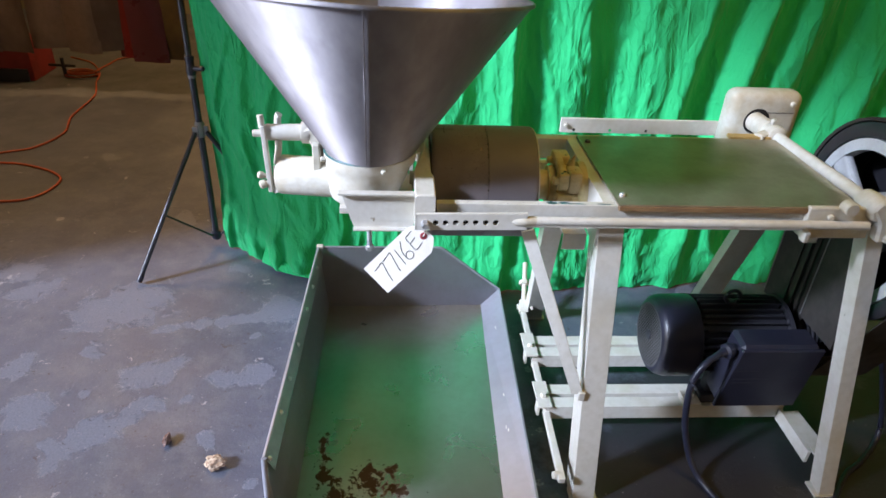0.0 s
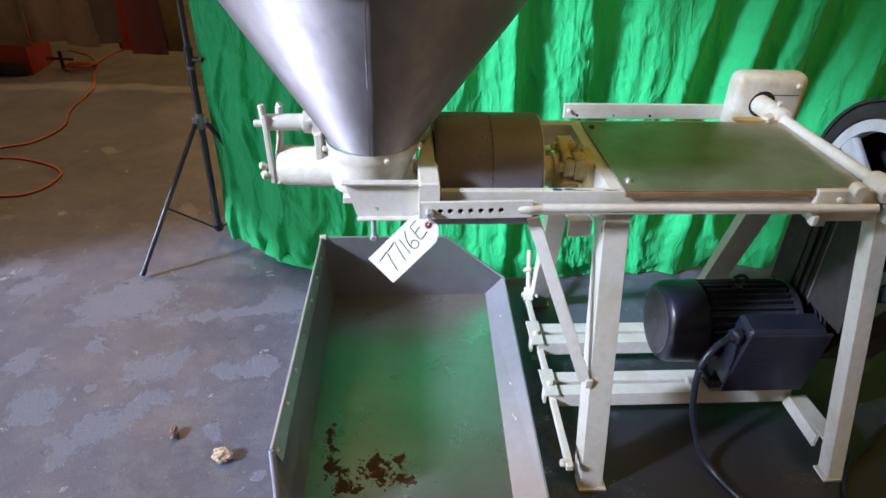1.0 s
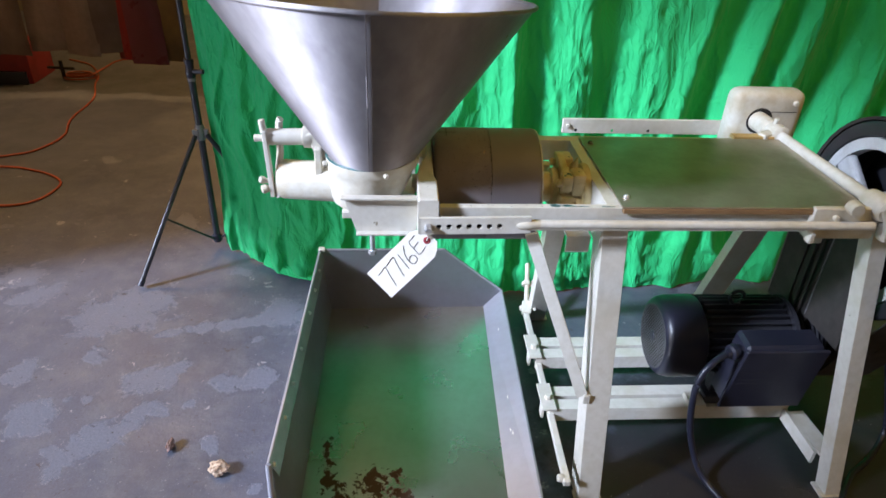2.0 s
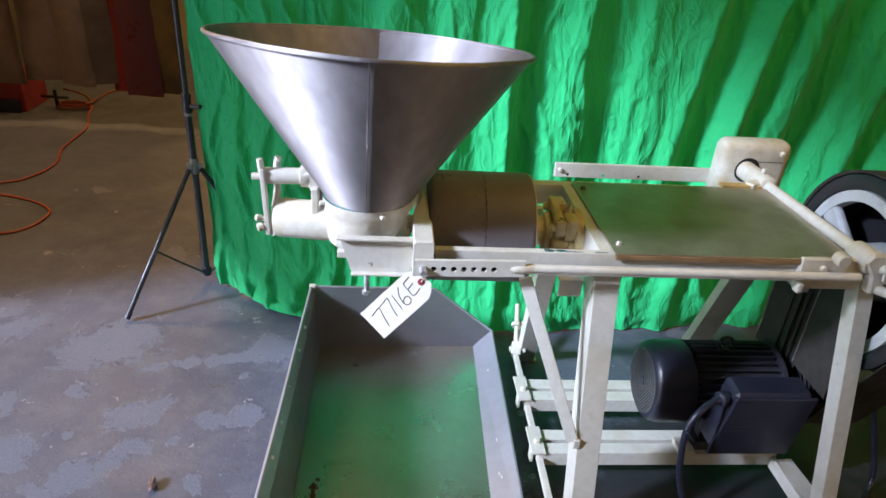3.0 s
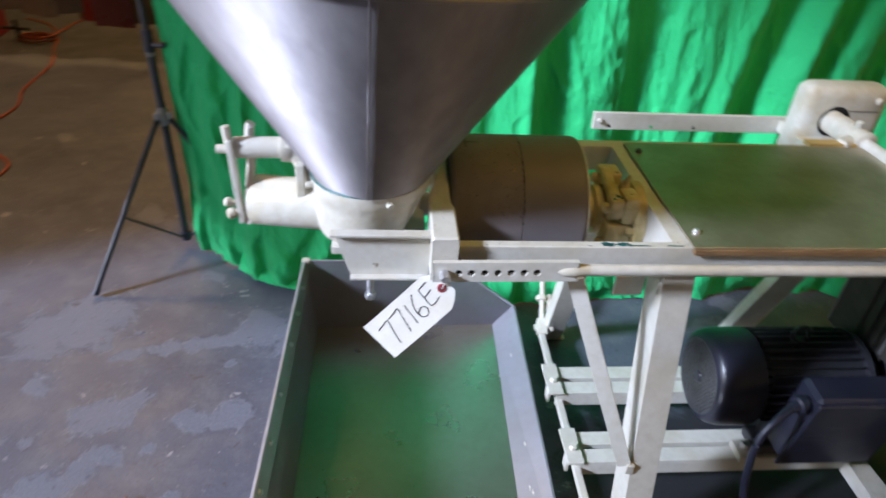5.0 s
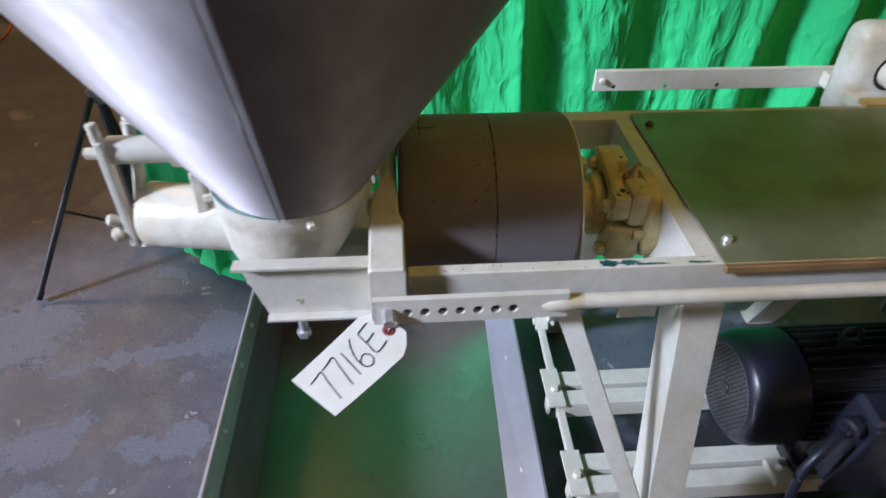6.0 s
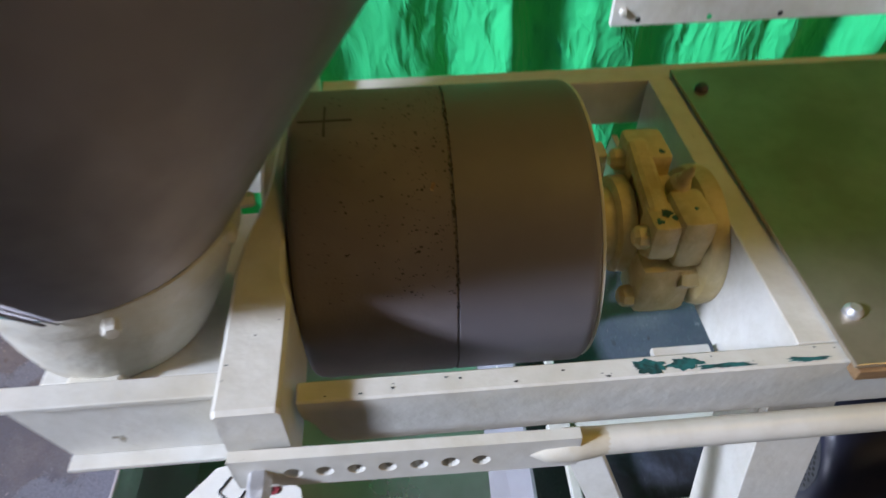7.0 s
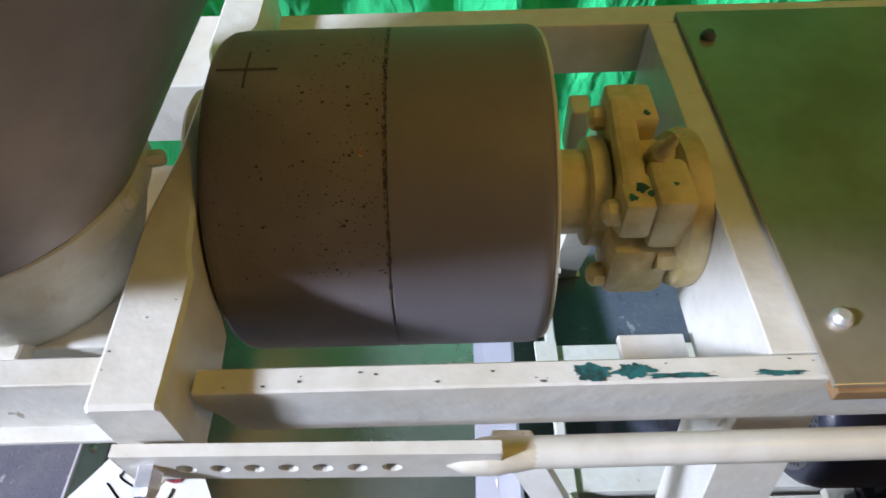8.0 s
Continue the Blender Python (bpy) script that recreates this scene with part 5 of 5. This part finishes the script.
pulley = part("motor_pulley", turned((1.505, MY, PZ), (1.70, MY, PZ), [(0, 0.074)] + [(0.003 + 0.014 * q + d, r) for q in range(13) for d, r in ((0, 0.076), (0.003, 0.069), (0.009, 0.069), (0.012, 0.076))] + [(0.186, 0.074)], 48), BLACK, motor, "grooved black pulley", smooth=True, angle=25)
for y0 in (1.523, 1.765):
    part("motor_foot", box(1.225, 1.43, y0, y0 + 0.075, 0.116, 0.150, 0.005), BLACK, motor)
    part("foot_web", box(1.245, 1.41, y0 + 0.018, y0 + 0.055, 0.148, 0.225, 0.004), BLACK, motor)
clip_ = part("slide_clip", box(1.176, 1.224, 1.500, 1.560, 0.1155, 0.136, 0.002), CREAM, motor, "cream painted clamping clip")
part("clip_bolt", hexhead((1.200, 1.535, 0.136), (1.200, 1.535, 0.152), 0.0125), BRIGHT, clip_, "zinc hexagon bolt")
part("lifting_eye", hose([(1.30 + 0.021 * math.cos(t * math.pi / 6), MY, 0.435 + 0.021 * math.sin(t * math.pi / 6)) for t in range(13)], 0.0062, steps=2), BLACK, motor, smooth=True)
part("eye_base", rod((1.30, MY, 0.395), (1.30, MY, 0.42), 0.014), BLACK, motor, smooth=True)
box_lean = Matrix.Translation((0, 1.47, 0.29)) @ Matrix.Rotation(radians(4), 4, "X") @ Matrix.Translation((0, -1.47, -0.298))
terminal = part("terminal_box", joined(None, prism([(1.234, 0.192), (1.462, 0.192), (1.480, 0.412), (1.254, 0.412)], "y", 1.452, 1.535, 0.010), box_lean), BLACK_DULL, motor)
part("box_lid", joined(None, prism([(1.225, 0.186), (1.470, 0.186), (1.487, 0.408), (1.247, 0.408)], "y", 1.440, 1.4515, 0.004), box_lean), BLACK_DULL, terminal)
for zz, xa, xb in ((0.33, 1.25, 1.33), (0.30, 1.25, 1.35), (0.285, 1.25, 1.31)):
    part("embossed_line", joined(None, box(xa, xb, 1.4390, 1.4402, zz, zz + 0.0012), box_lean), BLACK, terminal)
part("cable_gland", turned((1.250, 1.475, 0.372), (1.200, 1.458, 0.369), [(0, 0.017), (0.012, 0.018), (0.016, 0.022), (0.032, 0.022), (0.036, 0.014), (0.05, 0.012)], 16), BLACK_DULL, terminal, smooth=True)
part("power_cable", hose([(1.206, 1.46, 0.370), (1.155, 1.43, 0.362), (1.122, 1.415, 0.315), (1.115, 1.40, 0.24), (1.128, 1.385, 0.14), (1.155, 1.35, 0.05), (1.185, 1.30, 0.012), (1.23, 1.20, 0.010), (1.33, 1.05, 0.010), (1.5, 0.95, 0.010)], 0.0095), BLACK_DULL, motor, smooth=True)

# ---- catch tray ----
tray = thing("catch_tray", "grey sheet-metal catch tray with rust stains below the hopper", "metal tray")
A, B, C = (0.02, 2.127, 0.300), (0.462, 2.124, 0.303), (0.690, 2.142, 0.110)
bl, br = (0.052, 2.078, 0.072), (0.618, 2.098, 0.066)
fl, fr = (0.042, 1.09, 0.066), (0.585, 1.09, 0.060)
FL, FR = (-0.004, 1.165, 0.305), (0.668, 1.09, 0.100)
part("tray_floor", panel(bl, br, fr, fl, 0.002), TRAY_FLOOR, tray, "greenish steel floor with rusty smears")
back = bmesh.new()
vs = [back.verts.new(p) for p in (bl, br, C, B, A)]
back.faces.new((vs[0], vs[1], vs[3], vs[4]))
back.faces.new((vs[1], vs[2], vs[3]))
bmesh.ops.solidify(back, geom=back.faces[:], thickness=0.002)
part("back_wall", back, TRAY_STEEL, tray, smooth=True, angle=60)
part("right_wall", panel(br, C, FR, fr, 0.002), TRAY_STEEL, tray)
left = bmesh.new()
vs = [left.verts.new(p) for p in (bl, A, FL, (0.012, 1.075, 0.10), fl)]
left.faces.new((vs[0], vs[1], vs[2], vs[4]))
left.faces.new((vs[2], vs[3], vs[4]))
bmesh.ops.solidify(left, geom=left.faces[:], thickness=0.002)
part("left_wall", left, TRAY_STEEL, tray)
part("outer_skirt", panel((A[0] - 0.006, A[1], 0.297), (A[0] - 0.006, A[1], 0.0), (-0.004, 1.13, 0.0), (FL[0] - 0.006, FL[1], 0.302), 0.002), TRAY_STEEL, tray)
part("outer_skirt", panel((C[0] + 0.004, C[1], 0.108), (C[0] + 0.004, C[1], 0.0), (FR[0] + 0.004, FR[1], 0.0), (FR[0] + 0.004, FR[1], 0.098), 0.002), TRAY_STEEL, tray)
part("rear_skirt", panel((0.02, 2.132, 0.0), (0.69, 2.147, 0.0), (0.69, 2.147, 0.10), (0.02, 2.132, 0.28), 0.002), TRAY_STEEL, tray)
part("rim_flange", panel((A[0] + 0.001, A[1], 0.301), (0.034, 2.118, 0.262), (0.016, 1.168, 0.262), (FL[0] + 0.001, FL[1], 0.305), 0.0015), FLANGE_STEEL, tray, "paler riveted flange along the wall")
part("folded_rim", hose([A, (0.012, 1.80, 0.302), (0.006, 1.48, 0.304), FL], 0.0045, steps=3), TRAY_STEEL, tray, smooth=True)
part("folded_rim", hose([FL, (0.004, 1.12, 0.20), (0.012, 1.075, 0.10)], 0.0075, steps=2), TRAY_STEEL, tray, smooth=True)
part("folded_rim", bar(A, B, 0.007, 0.007, 0.001), TRAY_STEEL, tray)
part("folded_rim", bar(B, C, 0.007, 0.007, 0.001), TRAY_STEEL, tray)
part("folded_rim", bar(C, FR, 0.007, 0.007, 0.001), TRAY_STEEL, tray)
part("rim_corner", box(0.014, 0.036, 2.118, 2.134, 0.296, 0.3085, 0.002), CREAM, tray, "cream paint daub")
for t in (0.12, 0.24, 0.37, 0.55, 0.70, 0.83, 0.985):
    p = Vector(A).lerp(Vector(FL), t)
    part("rivet", turned((p.x + 0.008, p.y, p.z - 0.016), (p.x + 0.016, p.y, p.z - 0.011), [(0, 0.007), (0.003, 0.007), (0.007, 0.003)], 10), BRIGHT, tray, smooth=True)
rng = random.Random(15)
for yy in (1.985, 1.965, 1.93, 1.60, 1.47, 1.455):
    t = (2.12 - yy) / 1.03
    a, b = Vector(br).lerp(Vector(fr), t), Vector(C).lerp(Vector(FR), t)
    w = (b - a).normalized()
    p = a.lerp(b, rng.uniform(0.3, 0.6)) + Vector((-w.z, 0, w.x)) * 0.0014
    own = bmesh.new()
    own.faces.new([own.verts.new(p + Vector((0, 0.009 * math.cos(q * 0.45) * rng.uniform(0.5, 1.2), 0)) + w * 0.0022 * math.sin(q * 0.45) * rng.uniform(0.4, 1.3)) for q in range(14)])
    part("paint_smear", own, CARD, tray, "white paint smear")

# ---- paper tag ----
tag = thing("inventory_tag", "cream card tag with handwritten number tied to the machine", "paper tag")
p0, p1, p2 = Vector((0.223, 1.370, 0.701)), Vector((0.282, 1.345, 0.649)), Vector((0.362, 1.376, 0.787))
ex = (p2 - (p0 + p1) / 2).normalized()
ey = (p0 - p1) - ex * (p0 - p1).dot(ex)
ey.normalize()
ez = ex.cross(ey)
L, W = 0.170, 0.080
origin = (p0 + p1) / 2 - ey * 0.0
frame_m = Matrix((ex, ey, ez)).transposed().to_4x4()
frame_m.translation = origin
rows = []
for i in range(13):
    u = L * i / 12
    cut = max(0.0, (u - (L - 0.022)) / 0.022)
    half = W / 2 - 0.022 * cut
    rows.append([tuple(frame_m @ Vector((u, half * (2 * j / 8 - 1), 0.0035 * math.sin(math.pi * u / L)))) for j in range(9)])
card = part("card", sheet(rows, 0.0006), CARD, tag)
ring = turned((0, 0, -0.001), (0, 0, 0.002), [(0.0, 0.0085), (0.0012, 0.0085), (0.003, 0.007)], 20)
eyelet = part("eyelet", joined(None, ring, frame_m @ pose(L - 0.015, 0, 0.0012)), RED_EYELET, tag, "red fibre eyelet")
part("eyelet_hole", joined(None, rod((0, 0, 0), (0, 0, 0.0006), 0.0028, 12, bevel=0.0001), frame_m @ pose(L - 0.015, 0, 0.0036)), GAP_SHADE, eyelet)
# handwritten figures: strokes in (along, across) of each figure's own box, one unit high
STROKES = {"7": [[(0.0, 0.93), (0.28, 0.97), (0.55, 1.0), (0.45, 0.62), (0.36, 0.28), (0.30, 0.0)]],
           "1": [[(0.22, 1.0), (0.16, 0.5), (0.10, 0.0)]],
           "6": [[(0.42, 1.02), (0.20, 0.72), (0.08, 0.38), (0.10, 0.10), (0.28, 0.0), (0.46, 0.10), (0.48, 0.28), (0.34, 0.40), (0.14, 0.32), (0.09, 0.22)]],
           "E": [[(0.66, 1.02), (0.36, 0.98), (0.14, 0.92), (0.10, 0.50), (0.08, 0.06), (0.34, 0.02), (0.66, 0.10)], [(0.10, 0.52), (0.34, 0.56), (0.56, 0.60)]]}


def on_card(u, v):
    return frame_m @ Vector((u, v, 0.0035 * math.sin(math.pi * u / L) + 0.0009))


for ch, u0, v0, high in (("7", 0.016, -0.026, 0.047), ("7", 0.046, -0.022, 0.047), ("1", 0.076, -0.018, 0.040), ("6", 0.089, -0.019, 0.046), ("E", 0.117, -0.012, 0.039)):
    own = bmesh.new()
    for stroke in STROKES[ch]:
        hose([on_card(u0 + p * high, v0 + q * high) for p, q in stroke], 0.00085, 6, 5, own)
    part("ink_figure", own, INK, card)
part("string", hose([frame_m @ Vector((L - 0.015, 0, 0.004)), frame_m @ Vector((L - 0.005, 0.004, 0.008)), Vector((0.360, 1.352, 0.812)), Vector((0.362, 1.347, 0.826))], 0.0009, 6, 5), CARD, tag)


# ---- litter on the floor ----
def crumple(name, at, size, mat, seed, flat):
    own = bmesh.new()
    bmesh.ops.create_icosphere(own, subdivisions=4, radius=1)
    for v in own.verts:
        k = 1 + 0.5 * noise.noise(v.co * 1.9 + Vector((seed, 0, 0))) + 0.35 * abs(noise.noise(v.co * 4.5 + Vector((0, seed, 0))))
        v.co = Vector((v.co.x * size[0], v.co.y * size[1], v.co.z * size[2])) * k
    low = min(v.co.z for v in own.verts)
    for v in own.verts:
        v.co += Vector((at[0], at[1], -low * flat))
        v.co.z = max(v.co.z, 0.0005)
    return part(name, own, mat, None, smooth=True, angle=60)


tagged(crumple("nut_shell", (-0.213, 1.405), (0.026, 0.021, 0.013), SHELL, 3.0, 0.8), "broken tan nutshell on the grey floor", "nutshell")
tagged(crumple("dry_leaf", (-0.372, 1.497), (0.010, 0.019, 0.010), LEAF, 8.0, 0.9), "small curled brown leaf on the floor", "leaf")
